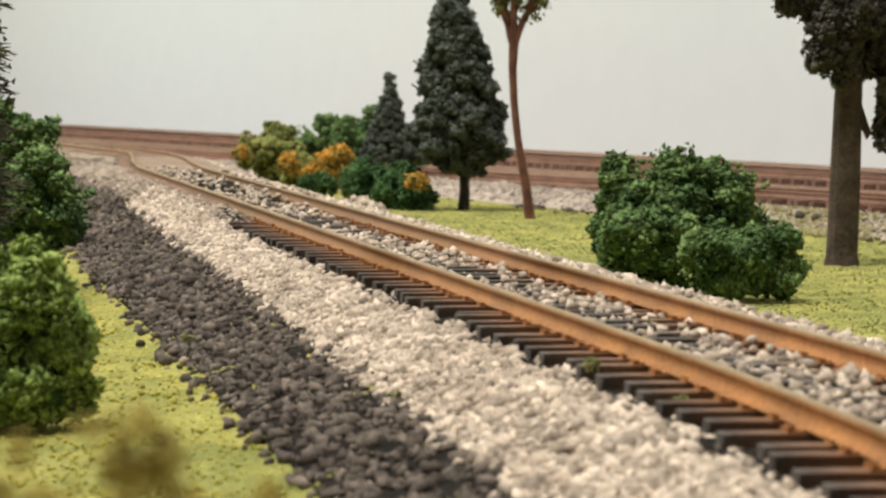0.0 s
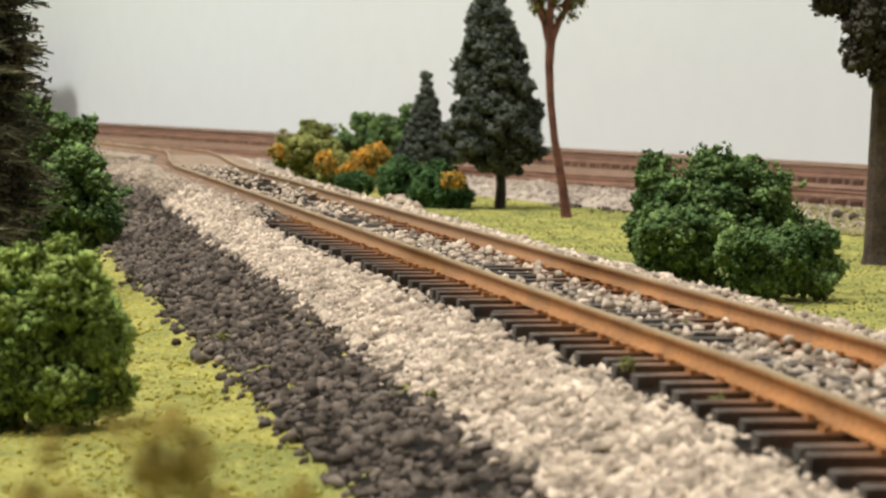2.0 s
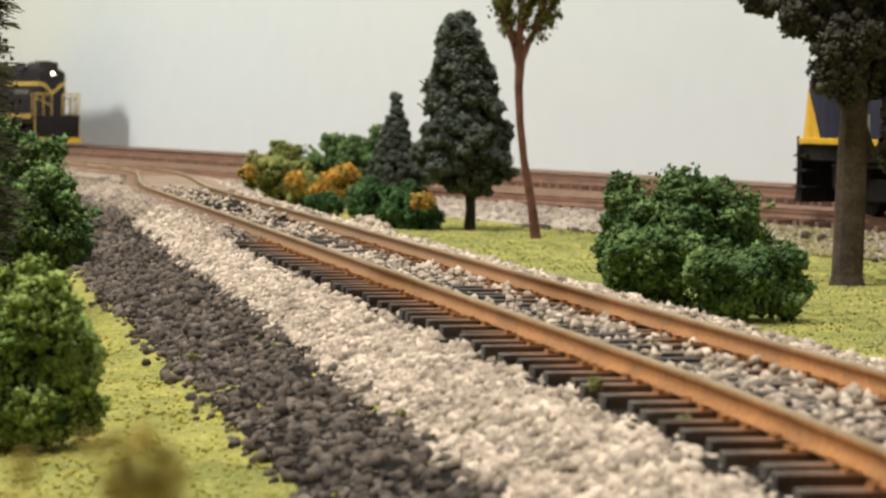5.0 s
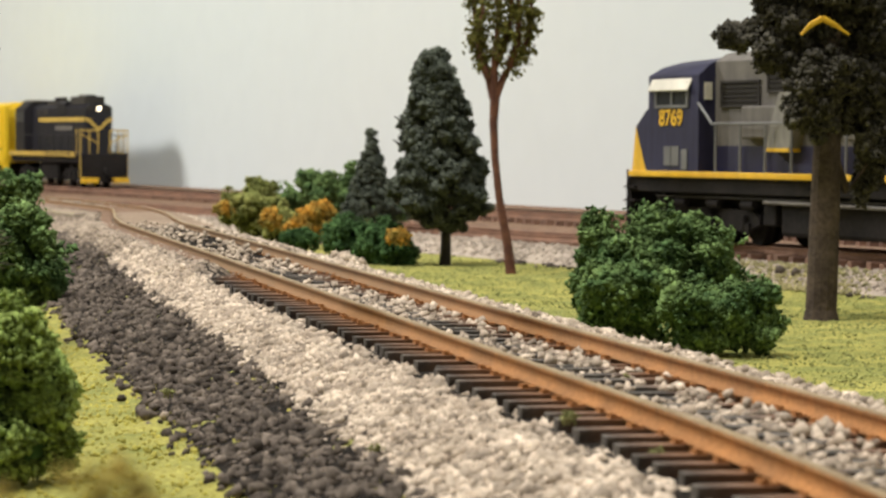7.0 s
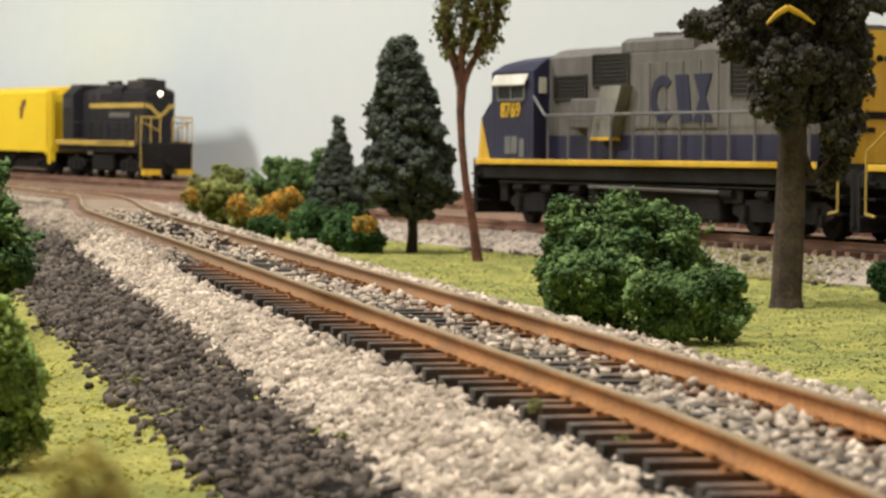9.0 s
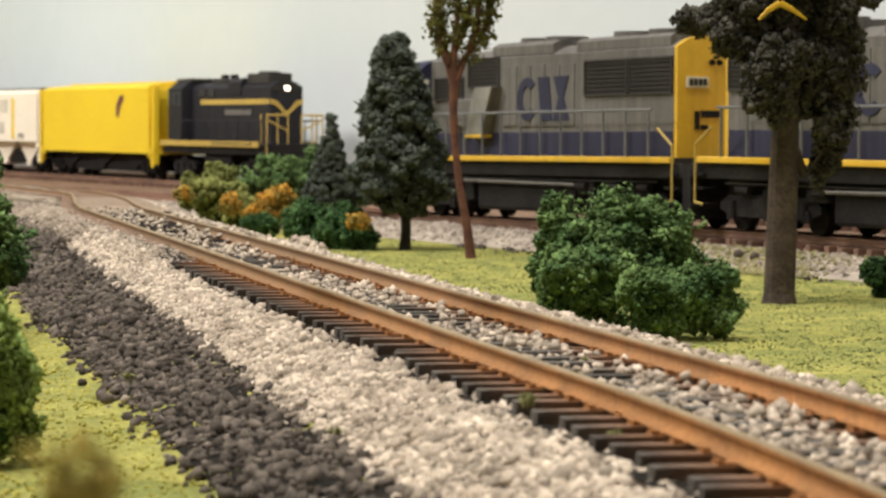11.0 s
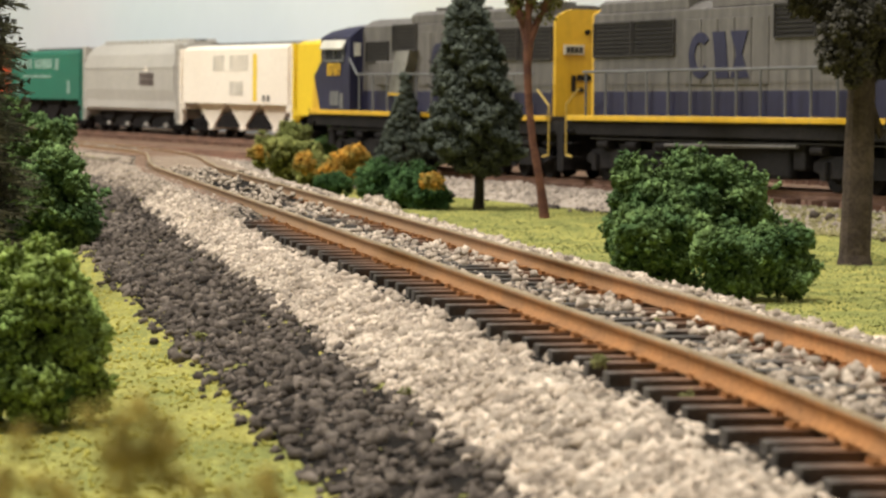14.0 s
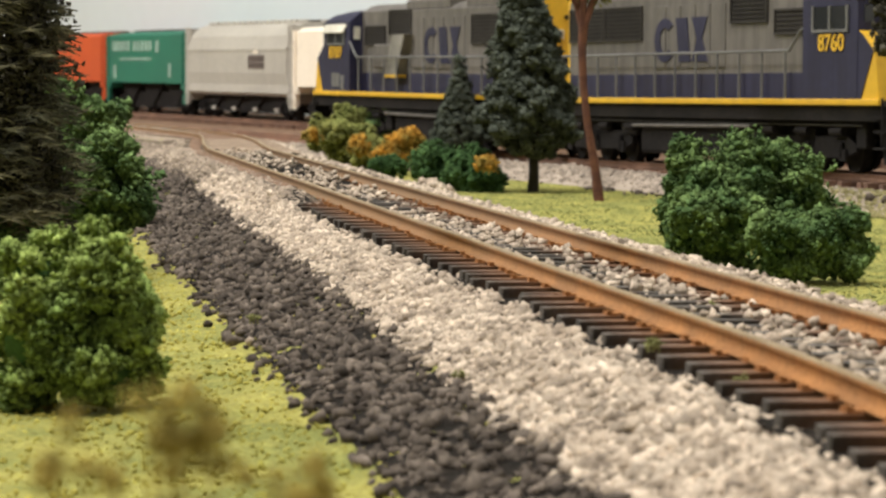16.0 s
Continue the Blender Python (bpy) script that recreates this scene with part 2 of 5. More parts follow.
# ---- mesh helpers ----
def link_mesh(name, bm, material, parent=None, label=""):
    me = bpy.data.meshes.new(name)
    bm.to_mesh(me)
    bm.free()
    me.materials.append(MATS[material])
    ob = new(name, me)
    if parent:
        ob.parent = parent
    if label:
        ob["label"] = label
    return ob


def part(name, bm, material, parent, label=""):
    return link_mesh(name, bm, material, parent, label)


def array_mesh(name, verts, faces, material, parent=None, smooth=False):
    """A mesh from numpy arrays of places and equal-sided faces."""
    me = bpy.data.meshes.new(name)
    verts, faces = np.asarray(verts, np.float32), np.asarray(faces, np.int32)
    k = faces.shape[1]
    me.vertices.add(len(verts))
    me.vertices.foreach_set("co", verts.ravel())
    me.loops.add(faces.size)
    me.loops.foreach_set("vertex_index", faces.ravel())
    me.polygons.add(len(faces))
    me.polygons.foreach_set("loop_start", np.arange(0, faces.size, k, dtype=np.int32))
    me.polygons.foreach_set("loop_total", np.full(len(faces), k, np.int32))
    me.update(calc_edges=True)
    me.validate()
    if smooth:
        me.polygons.foreach_set("use_smooth", np.ones(len(faces), bool))
    me.materials.append(MATS[material])
    ob = new(name, me)
    if parent:
        ob.parent = parent
    return ob


def box(bm, x0, x1, y0, y1, z0, z1, bevel=0.0):
    r = bmesh.ops.create_cube(bm, size=1.0)
    vs = r["verts"]
    for v in vs:
        v.co = Vector((x0 + (v.co.x + 0.5) * (x1 - x0), y0 + (v.co.y + 0.5) * (y1 - y0), z0 + (v.co.z + 0.5) * (z1 - z0)))
    if bevel:
        es = list({e for v in vs for e in v.link_edges})
        bmesh.ops.bevel(bm, geom=es, offset=bevel, segments=2, affect="EDGES", profile=0.5)
    return bm


def rod(bm, a, b, r, r2=None, seg=8):
    a, b = Vector(a), Vector(b)
    d = b - a
    m = Matrix.Translation((a + b) / 2) @ d.to_track_quat("Z", "Y").to_matrix().to_4x4()
    bmesh.ops.create_cone(bm, cap_ends=True, segments=seg, radius1=r, radius2=r if r2 is None else r2, depth=d.length, matrix=m)
    return bm


def prism(bm, outline, y0, y1):
    """A solid from an outline in x and z, drawn out from y0 to y1."""
    n = len(outline)
    va = [bm.verts.new((x, y0, z)) for x, z in outline]
    vb = [bm.verts.new((x, y1, z)) for x, z in outline]
    bm.faces.new(va)
    bm.faces.new(vb[::-1])
    for i in range(n):
        bm.faces.new((va[i], vb[i], vb[(i + 1) % n], va[(i + 1) % n]))
    bmesh.ops.recalc_face_normals(bm, faces=bm.faces)
    return bm


def tri(bm, pts, y):
    return prism(bm, pts, y - 0.00015, y + 0.00015)


def fresh():
    return bmesh.new()


def box_part(name, dims, material, parent, label="", bevel=0.0):
    return part(name, box(fresh(), *dims, bevel), material, parent, label)


def thing(name, label, category, group="", at=None):
    ob = new(name)
    ob.empty_display_size = 0.01
    if at is not None:
        ob.matrix_world = at
    return tagged(ob, label, category, group)


def ico():
    p = (1 + 5 ** 0.5) / 2
    v = np.array([(-1, p, 0), (1, p, 0), (-1, -p, 0), (1, -p, 0), (0, -1, p), (0, 1, p), (0, -1, -p), (0, 1, -p), (p, 0, -1), (p, 0, 1), (-p, 0, -1), (-p, 0, 1)])
    f = np.array([(0, 11, 5), (0, 5, 1), (0, 1, 7), (0, 7, 10), (0, 10, 11), (1, 5, 9), (5, 11, 4), (11, 10, 2), (10, 7, 6), (7, 1, 8),
                  (3, 9, 4), (3, 4, 2), (3, 2, 6), (3, 6, 8), (3, 8, 9), (4, 9, 5), (2, 4, 11), (6, 2, 10), (8, 6, 7), (9, 8, 1)])
    return v / np.linalg.norm(v[0]), f


ICO_V, ICO_F = ico()
CHIP_V = np.array([(-1, -1, -1), (1, -1, -1), (1, 1, -1), (-1, 1, -1), (-1, -1, 1), (1, -1, 1), (1, 1, 1), (-1, 1, 1)]) * 0.62
CHIP_F = np.array([(0, 3, 2), (0, 2, 1), (4, 5, 6), (4, 6, 7), (0, 1, 5), (0, 5, 4), (1, 2, 6), (1, 6, 5), (2, 3, 7), (2, 7, 6), (3, 0, 4), (3, 4, 7)])


TET_V = np.array([(1, 1, 1), (1, -1, -1), (-1, 1, -1), (-1, -1, 1)]) * 0.8
TET_F = np.array([(0, 1, 2), (0, 3, 1), (0, 2, 3), (1, 3, 2)])
OCT_V = np.array([(1, 0, 0), (-1, 0, 0), (0, 1, 0), (0, -1, 0), (0, 0, 1), (0, 0, -1)], float)
OCT_F = np.array([(0, 2, 4), (2, 1, 4), (1, 3, 4), (3, 0, 4), (2, 0, 5), (1, 2, 5), (3, 1, 5), (0, 3, 5)])


def scatter(rng, centres, sizes, flat=0.7, rough=0.35, base="ico", thin=1.0):
    """Many small irregular lumps, turned and stretched at random, as arrays of places and triangles."""
    bv, bf = {"ico": (ICO_V, ICO_F), "chip": (CHIP_V, CHIP_F), "oct": (OCT_V, OCT_F), "tet": (TET_V, TET_F)}[base]
    n, k = len(centres), len(bv)
    v = bv[None] * (1 + rough * rng.uniform(-1, 1, (n, k, 1)))
    v = v * (rng.uniform(flat, 1.25, (n, 1, 3))) * np.array((1, 1, thin))
    q = rng.normal(size=(n, 4))
    q /= np.linalg.norm(q, axis=1, keepdims=True)
    w, x, y, z = q.T
    r = np.stack([1 - 2 * (y * y + z * z), 2 * (x * y - z * w), 2 * (x * z + y * w), 2 * (x * y + z * w), 1 - 2 * (x * x + z * z), 2 * (y * z - x * w),
                  2 * (x * z - y * w), 2 * (y * z + x * w), 1 - 2 * (x * x + y * y)], 1).reshape(n, 3, 3)
    v = np.einsum("nij,nkj->nki", r, v) * np.asarray(sizes).reshape(n, 1, 1) + np.asarray(centres)[:, None]
    f = bf[None] + (np.arange(n) * k)[:, None, None]
    return v.reshape(-1, 3), f.reshape(-1, 3)


# ---- plan: the siding runs straight, then bends into the nearer of two main lines ----
RAIL_Z, MAIN_Z = 0.0235, 0.0170      # tops of the rails
GAUGE, RAIL_H = 0.0165, 0.0020
A_P, A_D = np.array((-0.0242, 0.992)), np.array((-0.4393, 0.8983))
B_P, B_D = np.array((-0.155, 1.460)), np.array((-0.4455, 0.8953))
A_D, B_D = A_D / np.linalg.norm(A_D), B_D / np.linalg.norm(B_D)
NRM = np.array((A_D[1], -A_D[0]))     # away from the camera, across the main lines
A_W, B_W = float(NRM @ A_P), float(NRM @ B_P)


def siding():
    """Centre line of the siding as x, y, z, every 3 mm or so."""
    y = np.arange(-0.25, 0.69, 0.003)
    k = np.maximum(0.225 - y, 0)
    bend = np.where(k < 0.125, 0.5 * k * k, 0.0078 + 0.125 * (k - 0.125))
    a = np.stack([0.0733 - 0.212 * y - bend, y], 1)
    # past the straight the turnout eases to the right, then swings left into the main line
    yc = np.linspace(0.60, 1.66, 265)
    xc = np.interp(yc, [0.60, 0.684, 0.735, 0.86, 1.03, 1.095, 1.166, 1.227, 1.66], [-0.0539, -0.0717, -0.0795, -0.0948, -0.1160, -0.1285, -0.1525, -0.1750, -0.3510])
    kern = np.hanning(13)
    xs = np.convolve(np.pad(xc, 6, mode="edge"), kern / kern.sum(), "valid")
    p = np.concatenate([a, np.stack([xs, yc], 1)[(yc > 0.6905) & (yc < 1.63)]])
    k = np.clip((p[:, 1] - 0.69) / 0.45, 0, 1)
    z = RAIL_Z + (MAIN_Z + 0.0002 - RAIL_Z) * (k * k * (3 - 2 * k))
    return np.concatenate([p, z[:, None]], 1)


def grade(s):
    """The nearer main line dips a little towards the turnout."""
    k = np.clip((s + 0.33) / 0.24, 0, 1)
    return -0.0019 * k * k * (3 - 2 * k)


def main_line(p, d, a, b, dip=0.0):
    s = np.arange(a, b, 0.006)
    return np.concatenate([p + s[:, None] * d, (MAIN_Z + dip * grade(s))[:, None]], 1)


SIDING = siding()
LINE_A = main_line(A_P, A_D, -0.95, 1.3, 1.0)
LINE_B = main_line(B_P, B_D, -1.45, 1.0)


def normals(p):
    t = np.gradient(p[:, :2], axis=0)
    t /= np.linalg.norm(t, axis=1, keepdims=True)
    return np.stack([t[:, 1], -t[:, 0]], 1)


def fade(x, a, b):
    k = np.clip((x - a) / (b - a), 0, 1)
    return k * k * (3 - 2 * k)


def siding_across(x, y):
    """Distance across the straight siding, to its right, and of the bend where it goes on."""
    xc = np.interp(y, SIDING[:, 1], SIDING[:, 0])
    return (x - xc) * 0.978


U_PROFILE = np.array([-0.9, -0.060, -0.041, -0.039, -0.027, -0.020, -0.0155, 0.0155, 0.0215, 0.036, 0.9])
Z_PROFILE = np.array([0.0110, 0.0115, 0.0130, 0.0135, 0.0160, 0.0189, 0.0200, 0.0203, 0.0203, 0.0080, 0.0080])


def ground_z(x, y):
    u = siding_across(x, y)
    low = np.interp(y, SIDING[:, 1], SIDING[:, 2]) - RAIL_Z
    z = np.interp(u, U_PROFILE, Z_PROFILE)
    # soil rises over the ties towards the turnout, sooner over their near ends
    over = np.where(u < -0.0088, 0.0019 * fade(y, 0.43, 0.48), 0.0014 * fade(y, 0.44, 0.60))
    z = z + over * (1 - fade(np.abs(u), 0.0155, 0.0200))
    z = z + low * (1 - fade(np.abs(u), 0.020, 0.045))
    w = NRM[0] * x + NRM[1] * y
    far = fade(y, 0.62, 1.12)
    z = z * (1 - far) + np.minimum(z, np.maximum(0.0144, np.where(np.abs(u) < 0.019, RAIL_Z + low - 0.0017, 0))) * far
    bank = 0.0078 + (0.0126 - 0.0078) * fade(w, A_W - 0.040, A_W - 0.018)
    return np.where(u > -0.0155, np.maximum(z, np.where(w > A_W - 0.040, bank, 0)), np.where(w > A_W - 0.03, np.maximum(z, bank), z))


def strip(name, path, u0, u1, lift, material, steps=12):
    """A bed laid over the ground between two distances from a line."""
    n = normals(path)
    u0, u1 = (u(path[:, 1]) if callable(u) else np.full(len(path), u) for u in (u0, u1))
    us = u0[:, None] + (u1 - u0)[:, None] * np.linspace(0, 1, steps)[None]
    xy = path[:, None, :2] + n[:, None] * us[:, :, None]
    z = ground_z(xy[..., 0], xy[..., 1]) + (lift(path[:, 1])[:, None] if callable(lift) else lift)
    v = np.concatenate([xy, z[..., None]], 2)
    i = np.arange(len(path) - 1)[:, None] * steps + np.arange(steps - 1)[None]
    f = np.stack([i, i + 1, i + 1 + steps, i + steps], -1).reshape(-1, 4)[:, ::-1]
    return array_mesh(name, v.reshape(-1, 3), f, material, smooth=True)


def ground():
    xs = np.concatenate([np.linspace(-1.6, -0.30, 40), np.linspace(-0.295, 0.30, 180), np.linspace(0.31, 1.5, 40)])
    ys = np.concatenate([np.linspace(-0.6, 0.08, 20), np.linspace(0.085, 1.45, 300), np.linspace(1.46, 2.9, 60)])
    gx, gy = np.meshgrid(xs, ys)
    rng = np.random.default_rng(3)
    z = ground_z(gx, gy) + rng.normal(0, 0.00012, gx.shape)
    v = np.stack([gx, gy, z], -1).reshape(-1, 3)
    n = len(xs)
    i = np.arange(len(ys) - 1)[:, None] * n + np.arange(n - 1)[None]
    f = np.stack([i, i + 1, i + 1 + n, i + n], -1).reshape(-1, 4)
    tagged(array_mesh("ground", v, f, "turf", smooth=True), "layout board covered in yellow-green scattered turf", "ground", kind="structure")


def room():
    def slab(name, dims, material, label, category):
        ob = link_mesh(name, box(fresh(), *dims), material)
        return tagged(ob, label, category, kind="structure")
    # painted backdrop behind the main lines
    d3 = Vector((A_D[0], A_D[1], 0))
    mid = Vector((NRM[0] * (B_W + 0.048), NRM[1] * (B_W + 0.048), 0)) + d3 * 0.9
    bm = box(fresh(), -1.6, 2.6, 0.0, 0.02, -0.05, 0.75)
    ob = link_mesh("wall_backdrop", bm, "wall_paint")
    ob.matrix_world = Matrix.Translation(mid - d3 * 0.7) @ Matrix(((d3.x, NRM[0], 0, 0), (d3.y, NRM[1], 0, 0), (0, 0, 1, 0), (0, 0, 0, 1)))
    tagged(ob, "plain pale grey-white painted backdrop behind the tracks", "wall", kind="structure")
    slab("wall_west", (-2.3, -2.2, -1.6, 3.4, -1.2, 1.7), "room_paint", "plain off-white room wall", "wall")
    slab("wall_east", (2.2, 2.3, -1.6, 3.4, -1.2, 1.7), "room_paint", "plain off-white room wall", "wall")
    slab("wall_south", (-2.2, 2.2, -1.7, -1.6, -1.2, 1.7), "room_paint", "plain off-white room wall", "wall")
    slab("wall_north", (-2.2, 2.2, 3.4, 3.5, -1.2, 1.7), "room_paint", "plain off-white room wall", "wall")
    slab("ceiling", (-2.3, 2.3, -1.7, 3.5, 1.7, 1.8), "room_paint", "plain off-white ceiling", "ceiling")
    slab("floor", (-2.3, 2.3, -1.7, 3.5, -1.3, -1.2), "room_floor", "plain brown room floor", "floor")


def table():
    """The benchwork that carries the layout."""
    t = thing("layout_table", "plain wooden benchwork table under the model railway", "table")
    box_part("tabletop", (-1.6, 1.5, -0.6, 2.9, -0.055, 0.0), "bench_wood", t, "", 0.003)
    for x in (-1.5, 1.4):
        for y in (-0.5, 2.8):
            box_part("leg", (x - 0.04, x + 0.04, y - 0.04, y + 0.04, -1.2, -0.055), "bench_wood", t)


ground()
room()
table()

# ---- tracks ----


def rail_mesh(path, side, material_side, name, parent, head):
    """One rail as a swept foot, web and head; the worn running surface is a part of its own."""
    n = normals(path) * side * GAUGE / 2
    c = path[:, :2] + n
    nn = normals(path)
    prof = [(-0.0009, 0), (-0.0009, 0.0002), (-0.0003, 0.0005), (-0.0003, 0.0014), (-0.0004, 0.0015), (-0.0004, 0.0019), (0.0004, 0.0019), (0.0004, 0.0015),
            (0.0003, 0.0014), (0.0003, 0.0005), (0.0009, 0.0002), (0.0009, 0)]
    k = len(prof)
    v = np.stack([np.concatenate([c + nn * du, (path[:, 2] - RAIL_H + dz)[:, None]], 1) for du, dz in prof], 1)
    i = np.arange(len(path) - 1)[:, None] * k + np.arange(k)[None]
    j = np.arange(len(path) - 1)[:, None] * k + (np.arange(k)[None] + 1) % k
    f = np.stack([i, j, j + k, i + k], -1).reshape(-1, 4)
    rail = array_mesh(name, v.reshape(-1, 3), f, material_side, parent)
    hp = [(-0.00043, 0.00184), (-0.00032, RAIL_H), (0.00032, RAIL_H), (0.00043, 0.00184)]
    v = np.stack([np.concatenate([c + nn * du, (path[:, 2] - RAIL_H + dz)[:, None]], 1) for du, dz in hp], 1)
    i = np.arange(len(path) - 1)[:, None] * 4 + np.arange(3)[None]
    f = np.stack([i, i + 1, i + 5, i + 4], -1).reshape(-1, 4)
    array_mesh("running_surface", v.reshape(-1, 3), f, head, rail)
    return rail


def tie_mesh(name, material, rng, h=0.0026):
    bm = box(fresh(), -0.0148, 0.0148, -0.00095, 0.00095, -h, 0.0, 0.0001)
    me = bpy.data.meshes.new(name)
    bm.to_mesh(me)
    bm.free()
    me.materials.append(MATS[material])
    return me


def lay_track(label, path, rail_material, head, tie_material, a, b, pitch, seed, group="", plates=0.0):
    rng = np.random.default_rng(seed)
    t = thing("railway_track", label, "track", group)
    rail_mesh(path, -1, rail_material, "rail", t, head)
    rail_mesh(path, 1, rail_material, "rail", t, head)
    d = np.concatenate([[0], np.cumsum(np.linalg.norm(np.diff(path[:, :2], axis=0), axis=1))])
    shared = [tie_mesh("tie", tie_material, rng) for _ in range(2)]
    bm = fresh()
    box(bm, -0.0019, 0.0019, -0.0008, 0.0008, 0.0, 0.0002)
    for e in (-1, 1):
        for k in (-1, 1):
            box(bm, e * 0.0016 - 0.0003, e * 0.0016 + 0.0003, k * 0.00055 - 0.0002, k * 0.00055 + 0.0002, 0.0002, 0.0004)
    plate = bpy.data.meshes.new("tie_plate")
    bm.to_mesh(plate)
    bm.free()
    plate.materials.append(MATS[rail_material])
    n = normals(path)
    for s in np.arange(a, min(b, d[-1]), pitch):
        x, y, z = (np.interp(s, d, path[:, i]) for i in range(3))
        x = x + rng.normal(0, 0.0005)
        nx, ny = np.interp(s, d, n[:, 0]), np.interp(s, d, n[:, 1])
        ob = new("tie", shared[int(rng.integers(2))])
        ob.parent = t
        ob.matrix_world = pose(x, y, z - RAIL_H - 0.00005 + rng.normal(0, 0.00006), rng.normal(0, 0.4), 0, math.degrees(math.atan2(ny, nx)) + rng.normal(0, 1.9))
        if plates and s < plates:
            for side in (-1, 1):
                pl = new("tie_plate", plate)
                pl.parent = ob
                pl.location = (side * GAUGE / 2, 0, 0)
    return t


near = lay_track("siding with rusty rails on dark weathered ties in pale ballast", SIDING, "rust", "railhead", "tie_wood", 0.28, 2.0, 0.0061, 5, "", 1.05)
lay_track("main line with brown rails and ties, nearer of two", LINE_A, "rust_dark", "rust_dark", "tie_brown", 0.1, 2.1, 0.0068, 6, "main lines")
lay_track("main line with brown rails and ties, beside the backdrop", LINE_B, "rust_dark", "rust_dark", "tie_brown", 0.1, 2.1, 0.0068, 7, "main lines")

# ---- beds and loose stones ----
def ballast_edge(y):
    """Where the pale ballast gives way to cinders, across the siding: it narrows towards the turnout."""
    return np.interp(y, [0.19, 0.25, 0.34, 0.47, 0.60, 0.80, 1.1], [-0.0276, -0.0268, -0.0245, -0.0228, -0.0200, -0.0220, -0.034])


tagged(strip("ballast_bed", SIDING[::2], ballast_edge, 0.024, 0.0003, "gravel_gap_shade", 16), "brown ballast bed under the siding, darkened for shaded gaps between stones", "ballast", kind="structure")
# sheet between the ties, its black standing in for the shade there
tagged(strip("tie_bed", SIDING[:314:2], -0.0158, 0.0145, 0.0004, "dirt_gap_shade", 8), "near-black bed painting in the shade between the ties of the siding", "ballast", kind="structure")
tagged(strip("dirt_strip", SIDING[:360:2], -0.0395, ballast_edge, 0.0002, "dirt_gap_shade", 8), "strip of dark cinder dirt beside the ballast, blackened for shaded gaps", "dirt", kind="structure")
tagged(strip("sandy_bed", SIDING[240:440:2], ballast_edge, -0.0118, 0.0003, "sand_bed", 14), "fine sandy ballast fading out towards the turnout", "ballast", kind="structure")
tagged(strip("grimy_shoulder", SIDING[228:256:2], -0.0135, -0.0088, 0.0002, "grime_bed", 6), "dark soil that buries the tie ends", "dirt", kind="structure")
tagged(strip("stained_shoulder", SIDING[248:392:2], -0.0124, -0.0078, 0.0005, "stained_bed", 6), "rust-stained brown soil along the rail", "dirt", kind="structure")
tagged(strip("turnout_sand", SIDING[312:392:2], -0.0078, 0.0200, 0.0008, "sand_dull", 10), "dull tan sand between the turnout rails", "ballast", kind="structure")
tagged(strip("main_ballast_bed", LINE_A[::2], -0.036, -0.013, 0.0003, "gravel_grey", 6), "grey ballast bank under the main lines", "ballast", kind="structure")
tagged(strip("main_track_bed", LINE_A[::2], -0.0135, 0.138, 0.0004, "stained_bed", 24), "rust-stained brown bed between the main lines", "ballast", kind="structure")
# added strip: covers the bright backdrop foot where cars would shade it
tagged(strip("rear_bank", LINE_A[::2], 0.104, 0.138, lambda y: np.full(len(y), 0.0048), "stained_bed", 6), "added brown bank hiding the backdrop foot, in place of shade under the cars", "ballast", kind="structure")
tagged(strip("turnout_bed", SIDING[388:540:2], -0.0165, 0.020, 0.0007, "stained_bed", 10), "rust-stained bed where the siding joins the main line", "ballast", kind="structure")


def stones(name, path, u0, u1, a, b, count, size, material, seed, label, category, lift=0.3, density=1.0, keep=None, thin=1.0):
    rng = np.random.default_rng(seed)
    d = np.concatenate([[0], np.cumsum(np.linalg.norm(np.diff(path[:, :2], axis=0), axis=1))])
    s = a + (b - a) * rng.random(count) ** density
    edge = rng.normal(0, 0.0012, count)
    u = rng.uniform(u0, u1, count) + edge
    x, y = np.interp(s, d, path[:, 0]), np.interp(s, d, path[:, 1])
    n = normals(path)
    nx, ny = np.interp(s, d, n[:, 0]), np.interp(s, d, n[:, 1])
    px, py = x + nx * u, y + ny * u
    z = ground_z(px, py)
    sz = size * np.clip(rng.lognormal(0, 0.34, count), 0.45, 1.8)
    c = np.stack([px, py, z + sz * lift], 1)
    if keep is not None:
        k = keep(s, u, rng)
        c, sz = c[k], sz[k]
    v, f = scatter(rng, c, sz, 0.65, 0.30, "chip", thin)
    return tagged(array_mesh(name, v, f, material), label, category, kind="stuff")


def between_ties(s, u, rng):
    """Fewer stones over the ties near the rails."""
    phase = ((s - 0.28) / 0.0061) % 1.0
    on_tie = (phase < 0.25) | (phase > 0.75)
    near_rail = np.abs(np.abs(u) - GAUGE / 2) < 0.0016
    patch = np.sin(s * 95) + np.sin(s * 41 + 1.3) + 1.1 * np.sin(u * 420 + s * 60) > -0.25
    thin_out = rng.random(len(s)) < np.interp(s, [0.62, 0.80], [1.0, 0.34])
    return ~near_rail & (~on_tie | (rng.random(len(s)) < 0.3)) & (patch | (rng.random(len(s)) < 0.25)) & thin_out


def pale_side(s, u, rng):
    return u > ballast_edge(s * 0.978 - 0.25) + rng.normal(0, 0.0007, len(s))


def dark_side(s, u, rng):
    return u < ballast_edge(s * 0.978 - 0.25) + rng.normal(0, 0.0009, len(s))


stones("ballast_stones", SIDING, -0.0305, -0.0162, 0.34, 0.84, 23000, 0.00049, "gravel", 11, "pale pinkish-grey crushed stone ballast along the siding", "ballast", density=1.2, keep=pale_side)
stones("ballast_stones", SIDING, -0.0290, -0.0155, 0.80, 1.20, 7000, 0.00034, "gravel_tan", 25, "fine pale ballast grit near the turnout", "ballast", lift=0.9, keep=pale_side)
